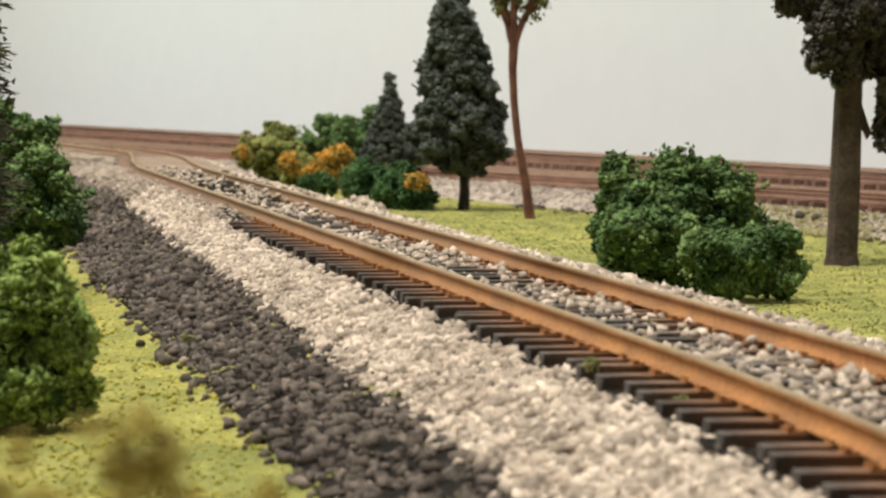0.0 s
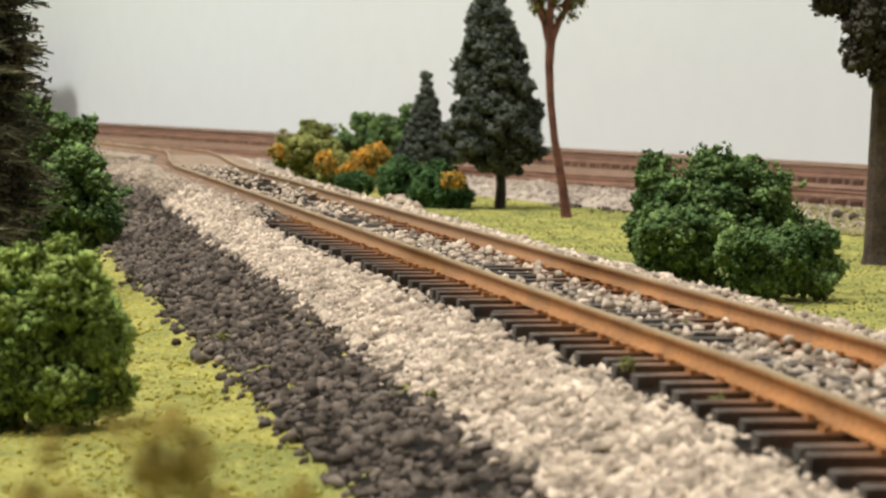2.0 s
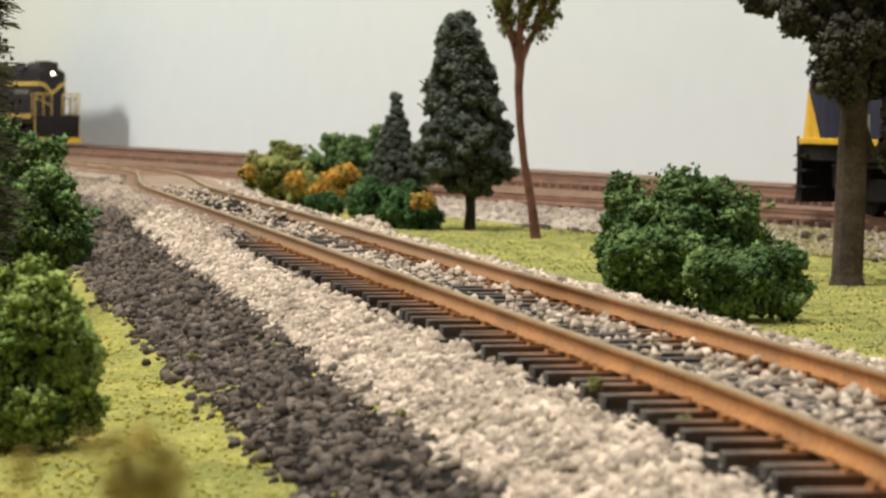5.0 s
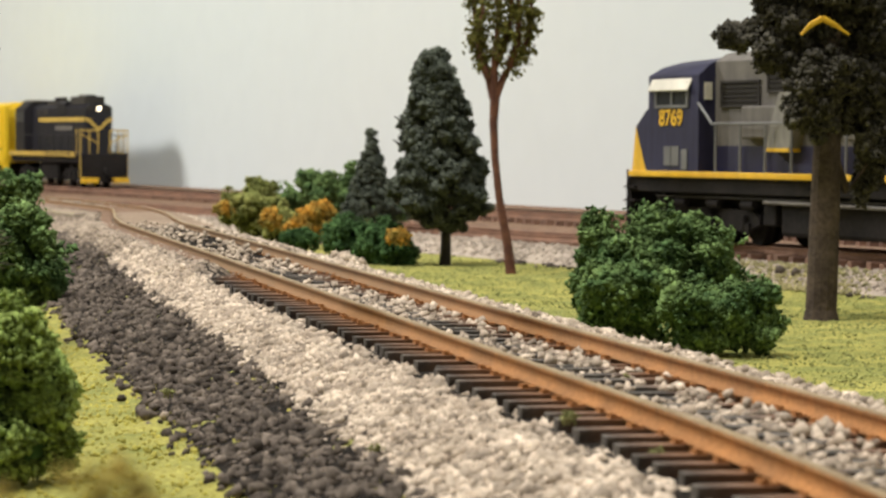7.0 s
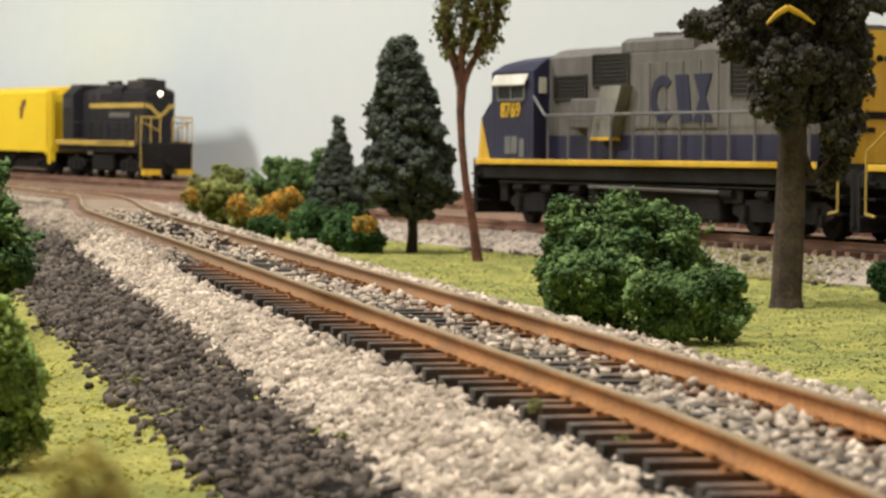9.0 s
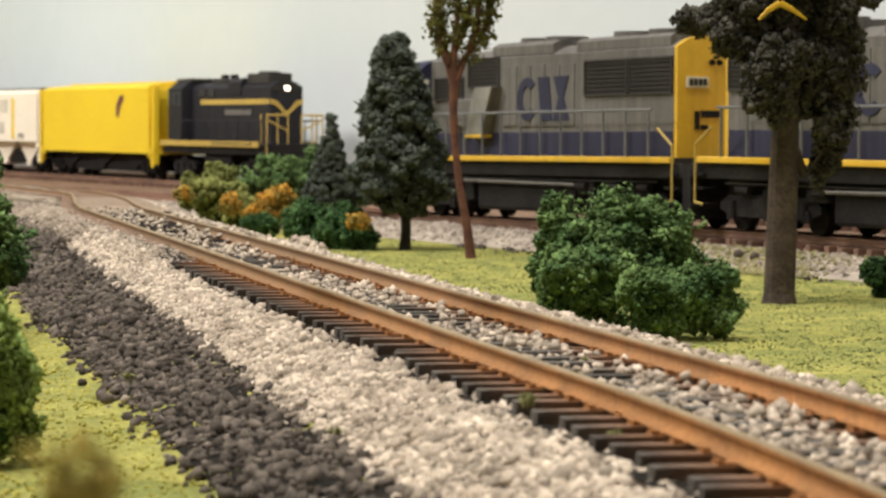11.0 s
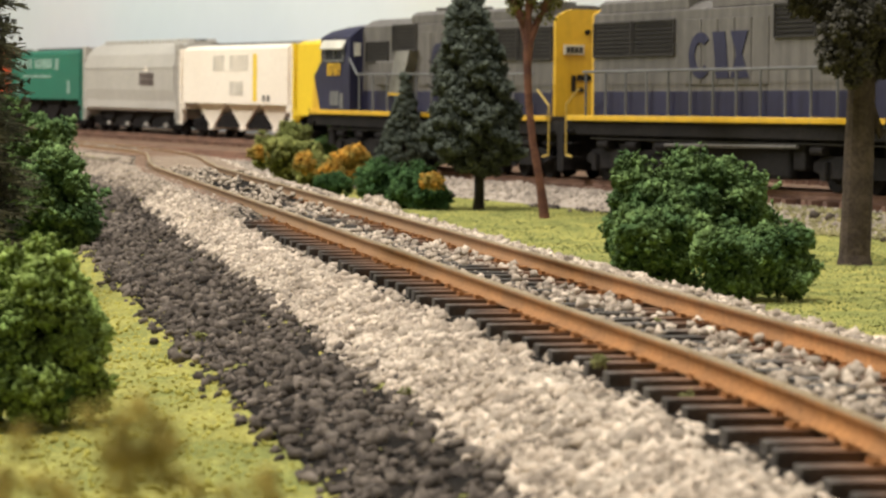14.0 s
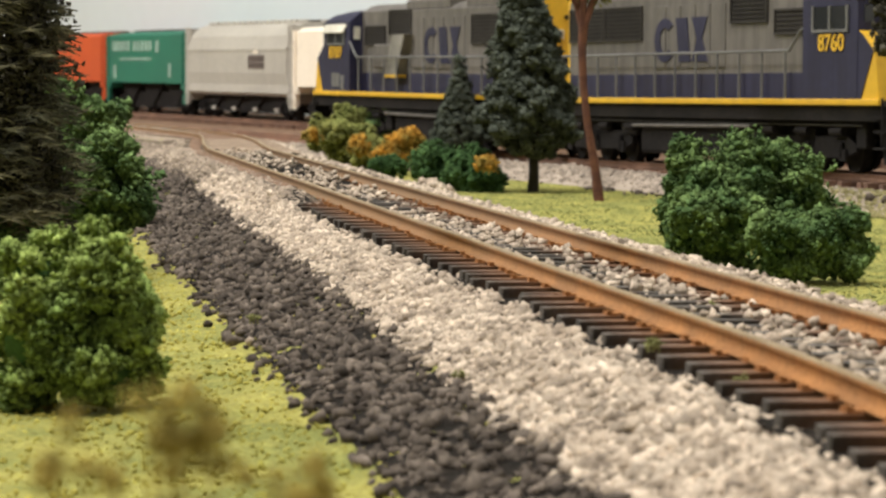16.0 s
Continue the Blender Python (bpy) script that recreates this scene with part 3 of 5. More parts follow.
stones("ballast_stones", SIDING, -0.0155, -0.0090, 0.34, 0.70, 3600, 0.00036, "gravel", 17, "few pale stones caught between the tie ends", "ballast", density=1.2, lift=0.1)
stones("ballast_stones", SIDING, -0.0068, 0.0068, 0.34, 0.97, 15500, 0.00040, "gravel", 12, "pale ballast stones lying between the ties", "ballast", density=1.4, lift=1.9, keep=between_ties)
stones("ballast_stones", SIDING, 0.0150, 0.0225, 0.34, 1.2, 9500, 0.00048, "gravel", 13, "pale ballast stones along the far shoulder", "ballast", density=1.4)
stones("ballast_stones", SIDING, -0.032, -0.0170, 0.95, 1.45, 5000, 0.00036, "gravel_tan", 19, "pale ballast stones beside the turnout", "ballast", density=1.1)
stones("cinders", SIDING, -0.0395, -0.0185, 0.26, 1.1, 13000, 0.00060, "dirt", 14, "dark brown-black cinders beside the ballast", "dirt", density=1.5, keep=dark_side, thin=0.65)
stones("shoulder_grit", SIDING, -0.0175, -0.0118, 0.705, 1.0, 3200, 0.00034, "gravel_tan", 26, "fine tan grit over the buried tie ends", "ballast", lift=0.4)
stones("main_ballast_stones", LINE_A, -0.034, -0.015, 0.25, 2.0, 16000, 0.00056, "gravel_grey", 15, "grey ballast stones on the main line bank", "ballast")


stones("bank_turf", LINE_A, -0.040, -0.017, 0.575, 0.672, 4200, 0.00038, "dry_turf", 24, "thin dry yellow-green turf creeping up the ballast bank", "grass", lift=0.9,
       keep=lambda s, u, rng: rng.random(len(s)) < 0.35 + 0.5 * np.sin((s - 0.585) * 38) + 12 * (-0.026 - u))
# dark stones in patches: loose cinders, and shadows at the bank foot as colour
stones("track_side_cinders", LINE_A, -0.041, -0.034, 0.30, 1.2, 900, 0.0007, "dirt", 18, "scattered dark cinders, also standing in for shadow patches, at the foot of the main line bank", "dirt",
       keep=lambda s, u, rng: np.sin(s * 70) + np.sin(s * 173 + 2) > 0.3)


def turf(name, x0, x1, y0, y1, count, size, seed, test, material="turf_bits"):
    rng = np.random.default_rng(seed)
    x = rng.uniform(x0, x1, count)
    y = y0 + (y1 - y0) * rng.random(count) ** 1.3
    k = test(x, y)
    x, y = x[k], y[k]
    sz = size * np.clip(rng.lognormal(0, 0.35, len(x)), 0.5, 1.6)
    v, f = scatter(rng, np.stack([x, y, ground_z(x, y) + sz * 0.2], 1), sz, 0.6, 0.3, "oct")
    tagged(array_mesh(name, v, f, material), "yellow-green crumbs of scattered turf", "grass", kind="stuff")


turf("turf", -0.16, -0.005, 0.10, 0.62, 46000, 0.00024, 21, lambda x, y: siding_across(x, y) + 0.0012 * np.sin(y * 900 + x * 400) + 0.0020 * np.sin(y * 210) < -0.0380, "turf_warm")
turf("turf", -0.10, 0.0, 0.14, 0.55, 2600, 0.00024, 23, lambda x, y: (siding_across(x, y) > -0.040) & (siding_across(x, y) < -0.026), "turf_warm")
turf("turf", -0.05, 0.20, 0.26, 0.85, 46000, 0.00026, 22, lambda x, y: (siding_across(x, y) > 0.022) & (NRM[0] * x + NRM[1] * y < A_W - 0.036))


# ---- plants ----


def foam(rng, lobes, clumps, clump_r, bits, bit, squash=1.0, lumps=False):
    """Clump foliage: small irregular crumbs gathered in tufts over the lobes of a plant."""
    lobes = np.array(lobes, float)
    if lumps:
        # break each lobe into smaller, uneven tufts with gaps between them
        n = 12
        k = rng.normal(size=(len(lobes), n, 3))
        k /= np.linalg.norm(k, axis=2, keepdims=True)
        c = lobes[:, None, :3] + k * lobes[:, None, 3:] * rng.uniform(0.60, 0.82, (len(lobes), n, 1))
        r = lobes[:, None, 3:] * rng.uniform(0.25, 0.42, (len(lobes), n, 1))
        inner = lobes * np.array((1, 1, 1, 0.60, 0.60, 0.62))
        lobes = np.concatenate([np.concatenate([c, r], 2).reshape(-1, 6), inner])
    area = lobes[:, 3] * lobes[:, 5]
    which = rng.choice(len(lobes), clumps, p=area / area.sum())
    d = rng.normal(size=(clumps, 3))
    d /= np.linalg.norm(d, axis=1, keepdims=True)
    rad = rng.uniform(0.62, 1.0, (clumps, 1)) ** 0.7
    c = lobes[which, :3] + d * lobes[which, 3:6] * rad
    bits, bit = int(bits * 2.7), bit * 0.68
    e = rng.normal(size=(clumps, bits, 3))
    e /= np.linalg.norm(e, axis=2, keepdims=True)
    r = clump_r * rng.lognormal(0, 0.4, (clumps, 1, 1)) * rng.uniform(0.6, 1.2, (clumps, 1, 3))
    p = c[:, None] + e * r * rng.uniform(0.35, 1.0, (clumps, bits, 1)) ** 0.6 * np.array((1, 1, squash))
    p = p.reshape(-1, 3)
    return scatter(rng, p, bit * 1.25 * np.clip(rng.lognormal(0, 0.4, len(p)), 0.4, 1.9), 0.5, 0.45, "tet", 0.6)


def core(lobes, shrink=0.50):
    """The inner lump of a foam plant; green plants get a darker one as painted inner shade."""
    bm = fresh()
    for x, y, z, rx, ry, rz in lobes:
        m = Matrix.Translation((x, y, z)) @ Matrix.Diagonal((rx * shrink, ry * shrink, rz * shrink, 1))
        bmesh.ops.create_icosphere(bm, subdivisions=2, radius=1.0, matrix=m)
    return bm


def tapered(bm, pts, radii, seg=9):
    """A limb through a few places, round, thinner towards its end."""
    rings = []
    for k, (p, r) in enumerate(zip(pts, radii)):
        p = Vector(p)
        a = Vector(pts[max(k - 1, 0)])
        b = Vector(pts[min(k + 1, len(pts) - 1)])
        zz = (b - a).normalized()
        xx = Vector((0.02, 1, 0.03)).cross(zz).normalized()
        yy = zz.cross(xx)
        rings.append([bm.verts.new(p + (xx * math.cos(i * 2 * math.pi / seg) + yy * math.sin(i * 2 * math.pi / seg)) * r) for i in range(seg)])
    for r0, r1 in zip(rings, rings[1:]):
        for i in range(seg):
            bm.faces.new((r0[i], r0[(i + 1) % seg], r1[(i + 1) % seg], r1[i]))
    bm.faces.new(rings[0][::-1])
    bm.faces.new(rings[-1])
    return bm


def bush(name, label, category, lobes, material, seed, clumps=260, clump_r=0.0019, bits=16, bit=0.00072, group="", accents=()):
    rng = np.random.default_rng(seed)
    low = min(l[2] - l[5] for l in lobes)
    t = thing(name, label, category, group)
    v, f = foam(rng, lobes, clumps, clump_r, bits, bit, lumps=name != "weed")
    base = np.array([lobes[0][0], lobes[0][1], low])
    t.matrix_world = Matrix.Translation(base)
    o = array_mesh("foliage", v - base, f, material, t)
    if name == "weed":
        tip = Vector(lobes[0][:3]) - Vector(base)
        for dx in (-0.0004, 0.0, 0.0005):
            part("stem", tapered(fresh(), [(dx, 0, -0.0005), (tip.x * 0.5 + dx, tip.y * 0.5, tip.z * 0.5), (tip.x + dx * 2, tip.y, tip.z)], [.00012, .0001, .00006], 5), material, t)
    else:
        # green and lime cores take foam_dark, so inner shade is in the colour
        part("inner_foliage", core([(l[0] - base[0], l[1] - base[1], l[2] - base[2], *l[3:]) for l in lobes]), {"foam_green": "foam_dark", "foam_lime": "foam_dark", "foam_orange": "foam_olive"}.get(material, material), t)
    gz = float(ground_z(base[0], base[1]))
    if low > gz + 0.0005 and name != "weed":
        part("stem", rod(fresh(), (0, 0, gz - low - 0.001), (0, 0, 0.003), 0.0008), "bark_dark", t)
    for i, (x, y, z, r, mname) in enumerate(accents):
        v, f = foam(rng, [(x, y, z, r, r, r)], 26, 0.0013, 12, 0.0006)
        array_mesh("blossom", v - base, f, mname, t)
    return t


# bushes beside the siding
bush("bush", "large rounded mid-green foam bush on the grass beside the track", "bush",
     [(0.0354, 0.4850, 0.0232, .0076, .009, .0092), (0.0330, 0.4900, 0.0261, .0044, .006, .0046), (0.0476, 0.4900, 0.0276, .0074, .008, .0075), (0.0404, 0.4820, 0.0223, .0070, .007, .0070), (0.0534, 0.4900, 0.0202, .0072, .008, .0095), (0.0414, 0.4800, 0.0156, .0130, .010, .0085), (0.0334, 0.4850, 0.0168, .0046, .007, .0076)],
     "foam_green", 31, 950, 0.0016, 36, 0.00052)
bush("bush", "small low mid-green foam bush against a larger one", "bush",
     [(0.0479, 0.4520, 0.0148, .0075, .006, .0058), (0.0561, 0.4550, 0.0149, .0068, .006, .0064)], "foam_green", 32, 340, 0.0014, 36, 0.00050)
bush("bush", "leafy bright green foam bush on the turf beside the cinders", "bush",
     [(-0.0400, 0.2500, 0.0246, .0052, .005, .0042), (-0.0462, 0.2510, 0.0246, .0046, .004, .0036), (-0.0359, 0.2500, 0.0204, .0036, .004, .0042), (-0.0422, 0.2500, 0.0198, .0055, .006, .0052), (-0.0386, 0.2480, 0.0157, .0055, .005, .0046), (-0.0460, 0.2500, 0.0182, .006, .006, .0085)],
     "foam_lime", 33, 600, 0.0010, 36, 0.00033)
bush("bush", "green foam bush beside the cinder strip", "bush",
     [(-0.0772, 0.5000, 0.0242, .0072, .008, .0080), (-0.0750, 0.5000, 0.0177, .0062, .007, .0068), (-0.0832, 0.5000, 0.0198, .0080, .008, .0100)], "foam_green", 34, 420, 0.0014, 34, 0.00052)
bush("bush", "green foam bush behind another beside the track", "bush",
     [(-0.0966, 0.6000, 0.0324, .0065, .007, .0058), (-0.1037, 0.6000, 0.0291, .0080, .008, .0110), (-0.0998, 0.6000, 0.0213, .0080, .008, .0120)], "foam_green", 35, 320, 0.0017, 32, 0.00060)
bush("bush", "low green foam bush at the foot of a pine", "bush",
     [(-0.0792, 0.4000, 0.0195, .007, .006, .0065), (-0.0849, 0.4000, 0.0168, .008, .006, .008)], "foam_green", 36, 240, 0.0014, 36, 0.0004)

bush("bush", "small dark green foam bush behind the thick-trunked tree", "bush", [(0.1134, 0.5750, 0.0122, .0068, .006, .0050), (0.1207, 0.5800, 0.0139, .0065, .006, .0065)], "foam_dark", 37, 200, 0.0015, 26, 0.00055)

# mixed shrubs across the track
bush("shrub", "olive-yellow foam shrub in a mixed clump", "shrub", [(-0.0654, 0.9700, 0.0181, .0115, .011, .0100), (-0.0625, 0.9800, 0.0268, .0060, .006, .0040), (-0.0533, 0.9600, 0.0143, .0070, .008, .0070)],
     "foam_olive", 41, 360, 0.0019, 28, 0.00075, "mixed shrubs", [(-0.0748, 0.9550, 0.0201, .0019, "foam_orange"), (-0.0566, 0.9450, 0.0172, .0037, "foam_orange")])
bush("shrub", "tall deep green foam shrub in a mixed clump", "shrub", [(-0.0411, 1.0200, 0.0236, .0125, .012, .0120), (-0.0281, 1.0300, 0.0257, .0110, .011, .0110), (-0.0163, 1.0200, 0.0205, .0080, .009, .0110), (-0.0516, 1.0300, 0.0211, .008, .008, .0080), (-0.0322, 1.0200, 0.0126, .016, .011, .0115)],
     "foam_green", 42, 440, 0.0021, 28, 0.0008, "mixed shrubs")
bush("shrub", "orange-flowering foam shrub in a mixed clump", "shrub", [(-0.0382, 0.9000, 0.0179, .0068, .006, .0058), (-0.0434, 0.8950, 0.0145, .0045, .005, .0048), (-0.0343, 0.9000, 0.0212, .0040, .004, .0030)],
     "foam_orange", 43, 170, 0.0015, 30, 0.00055, "mixed shrubs")
bush("shrub", "small bluish-green shrub under an orange one", "shrub", [(-0.0421, 0.8600, 0.0119, .0055, .005, .0040)], "foam_dark", 44, 100, 0.0015, 30, 0.00055, "mixed shrubs")
bush("shrub", "low dark green foam shrub beside the rail", "shrub", [(-0.0230, 0.8000, 0.0161, .0080, .008, .0072), (-0.0137, 0.7900, 0.0131, .0088, .008, .0080), (-0.0080, 0.7850, 0.0108, .0045, .005, .0060)],
     "foam_dark", 45, 380, 0.0017, 28, 0.0007, "mixed shrubs", [(-0.0079, 0.7750, 0.0170, .0016, "foam_orange")])

# weeds close to the lens
bush("weed", "straw-coloured tuft of dry weed", "weed", [(-0.0074, 0.0620, 0.0366, 0.0007, 0.0008, 0.0011), (-0.0069, 0.0620, 0.0358, 0.0010, 0.0008, 0.0010), (-0.0073, 0.0620, 0.0344, 0.0013, 0.0011, 0.0014), (-0.0073, 0.0620, 0.0321, 0.0014, 0.0011, 0.0026), (-0.0073, 0.0620, 0.0279, 0.0014, 0.0011, 0.0043)],
     "foam_straw", 51, 75, 0.0004, 14, 0.00014, "dry weeds")
bush("weed", "short straw-coloured tuft of dry weed", "weed", [(-0.0104, 0.0660, 0.0350, 0.0007, 0.0008, 0.0007), (-0.0104, 0.0660, 0.0337, 0.0012, 0.0011, 0.0013), (-0.0104, 0.0660, 0.0298, 0.0013, 0.0011, 0.0043)], "foam_straw", 52, 34, 0.0004, 14, 0.00014, "dry weeds")
bush("weed", "low straw-coloured tuft of dry weed", "weed", [(-0.0051, 0.0700, 0.0335, 0.0016, 0.0010, 0.0007), (-0.0047, 0.0700, 0.0320, 0.0019, 0.0011, 0.0014), (-0.0047, 0.0700, 0.0281, 0.0016, 0.0011, 0.0043)], "foam_straw", 53, 46, 0.0004, 14, 0.00014, "dry weeds")


# small green weeds that grow between the ties
for k, (x, y, z) in enumerate([(0.0125, 0.2160, 0.0226), (0.0167, 0.2210, 0.0217), (0.0210, 0.2620, 0.0215), (0.0227, 0.2620, 0.0208), (-0.0408, 0.5150, 0.0159), (0.0182, 0.1970, 0.0217), (-0.0042, 0.2350, 0.0175), (-0.0296, 0.3000, 0.0163)]):
    bush("weed", "tiny green weed tuft growing in the ballast", "weed", [(x, y, z - .0004, .0005, .0005, .0003)], "weed_green", 80 + k, 9, 0.00028, 7, 0.00012, "ballast weeds")


# trees
def cone_tree(name, label, base, height, trunk_h, widths, trunk_r, material, seed, clumps, clump_r, bits, bit, bark="bark_dark", sprigs=(), lean=0.0):
    """An evergreen: trunk, and a crown of tufts whose width follows a profile up the tree."""
    rng = np.random.default_rng(seed)
    t = thing(name, label, "tree", at=Matrix.Translation(base))
    part("trunk", tapered(fresh(), [(0, 0, -0.001), (0.0003, 0, trunk_h * 0.5), (0, 0, height * 0.6), (0, 0, height * 0.96)], [trunk_r, trunk_r * 0.85, trunk_r * 0.6, trunk_r * 0.15]), bark, t)
    k = rng.random(clumps * 3) ** 0.8
    w = np.interp(k, np.linspace(0, 1, len(widths)), widths)
    pick = rng.random(len(k)) < w / w.max()
    k, w = k[pick][:clumps], w[pick][:clumps]
    ang = rng.uniform(0, 2 * math.pi, len(k))
    bump = 1 + 0.10 * np.sin(ang * 3 + k * 20) + 0.08 * np.sin(ang * 5 - k * 33)
    r = w * bump * rng.uniform(0.55, 1.02, len(k)) ** 0.6
    c = np.stack([np.cos(ang) * r + lean * k, np.sin(ang) * r, trunk_h + k * (height - trunk_h)], 1)
    bits, bit = int(bits * 2.5), bit * 0.82
    e = rng.normal(size=(len(c), bits, 3))
    e /= np.linalg.norm(e, axis=2, keepdims=True)
    p = (c[:, None] + e * clump_r * rng.uniform(0.3, 1.0, (len(c), bits, 1)) * np.array((1, 1, 0.8))).reshape(-1, 3)
    v, f = scatter(rng, p, bit * rng.lognormal(0, 0.3, len(p)), 0.5, 0.45, "tet", 0.6)
    array_mesh("crown", v, f, material, t)
    for a, b, rr in sprigs:
        part("branch", tapered(fresh(), [a, ((a[0] + b[0]) / 2, (a[1] + b[1]) / 2, (a[2] + b[2]) / 2 - 0.001), b], [rr, rr * 0.8, rr * 0.5], 6), bark, t)
    return t


cone_tree("conifer", "dense dark blue-green conifer on the grass", (0.0060, 0.7850, 0.0080), .0645, .0105, [.0040, .0116, .0134, .0124, .0108, .0094, .0084, .0068, .0052, .0022], .0019,
          "foam_spruce", 61, 700, .0021, 30, .00072, sprigs=[((-.006, -.002, .040), (-.0155, -.003, .045), .0004), ((-.008, -.002, .035), (-.0160, -.003, .038), .0004)], lean=-.0042)
cone_tree("spruce", "small dark spruce among the shrubs", (-0.0196, 0.9300, 0.0095), .0400, .006, [.0085, .0100, .0088, .0070, .0054, .0040, .0028, .0014, .0008], .0010,
          "foam_spruce", 62, 380, .0014, 26, .00050)


def pine(label, base, height, r0, seed):
    """A pine of wiry needle sprays set round the trunk in rings."""
    rng = np.random.default_rng(seed)
    t = thing("pine", label, "tree", at=Matrix.Translation(base))
    part("trunk", tapered(fresh(), [(0, 0, -0.001), (0, 0, height * 0.5), (0, 0, height)], [.0022, .0016, .0003]), "bark_dark", t)
    vs, fs, n = [], [], 0
    for i in range(560):
        k = rng.random() ** 1.15
        z = height * (0.015 + 0.965 * k)
        length = r0 * (1.05 - k * 0.45) * rng.uniform(0.75, 1.1)
        a = rng.uniform(0, 2 * math.pi)
        d = np.array((math.cos(a), math.sin(a), rng.uniform(-0.35, 0.02)))
        side = np.array((-d[1], d[0], 0.0))
        for j in range(26):
            f = (j + rng.random()) / 26
            o = np.array((0, 0, z)) + d * length * f
            s = 1 if j % 2 else -1
            tip = o + (d * 0.55 + side * s * rng.uniform(0.3, 0.9) + np.array((0, 0, rng.uniform(-0.3, 0.3)))) * 0.0046 * (1.15 - f * 0.6)
            wid = np.array((0, 0, 0.00011)) + side * 0.00008
            vs += [o - wid, o + wid, tip + wid * 0.6, tip - wid * 0.6, o + side * 0.0003]
            fs += [(n, n + 1, n + 2), (n, n + 2, n + 3), (n + 4, n + 3, n + 2), (n + 4, n + 2, n + 1)]
            n += 5
    array_mesh("needles", np.array(vs), np.array(fs), "pine_needles", t)
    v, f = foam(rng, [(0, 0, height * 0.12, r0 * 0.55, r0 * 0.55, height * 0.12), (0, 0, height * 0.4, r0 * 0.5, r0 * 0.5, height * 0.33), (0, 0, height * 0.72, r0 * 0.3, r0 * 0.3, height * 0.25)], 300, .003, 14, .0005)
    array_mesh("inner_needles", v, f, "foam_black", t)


pine("dark wiry-needled pine beside the bushes", (-0.0766, 0.4000, 0.0195), .085, .0108, 63)


def leaning_tree():
    """A tall thin reddish trunk that forks into a sparse olive crown."""
    b = Vector((0.0244, 0.7340, 0.0080))
    t = thing("tree", "tall thin tree with reddish leaning trunk and sparse olive crown", "tree", at=Matrix.Translation(b))
    s = .734 / 4600

    def q(x, y, dy=0.0):
        return ((x - 937) * s, dy, (388 - y) * s)
    part("trunk", tapered(fresh(), [q(938, 392), q(930, 330), q(915, 250), q(907, 180), q(904, 120), q(906, 70)], [.0016, .0013, .0011, .0011, .0012, .0015]), "bark_red", t)
    rng = np.random.default_rng(64)
    limbs = [[(903, 75), (890, 20), (872, -40), (866, -110)], [(908, 72), (925, 30), (955, -5), (972, -60), (966, -120)], [(905, 70), (905, 10), (912, -60), (905, -140)],
             [(895, 40), (880, 10), (876, -30), (885, -90)], [(905, 20), (925, -30), (935, -80), (930, -150)], [(930, 20), (945, -20), (948, -80), (942, -130)]]
    pts = []
    for k, l in enumerate(limbs):
        dy = rng.uniform(-0.004, 0.004)
        path = [q(x, y, dy * i / 3) for i, (x, y) in enumerate(l)]
        part("limb", tapered(fresh(), path, [.0012, .0009, .0007, .0005, .0003][:len(path)], 6), "bark_red", t)
        for i in range(1, len(path) - 1):
            for _ in range(22):
                f = rng.random()
                p = np.array(path[i]) * (1 - f) + np.array(path[i + 1]) * f
                pts.append(p + rng.normal(0, 0.0011, 3))
    pts = np.array(pts)
    p = (pts[:, None] + rng.normal(0, 0.0010, (len(pts), 12, 3))).reshape(-1, 3)
    v, f = scatter(rng, p, 0.00045 * rng.lognormal(0, 0.35, len(p)), 0.5, 0.4, "oct")
    array_mesh("crown", v, f, "leaf_brown", t)


leaning_tree()


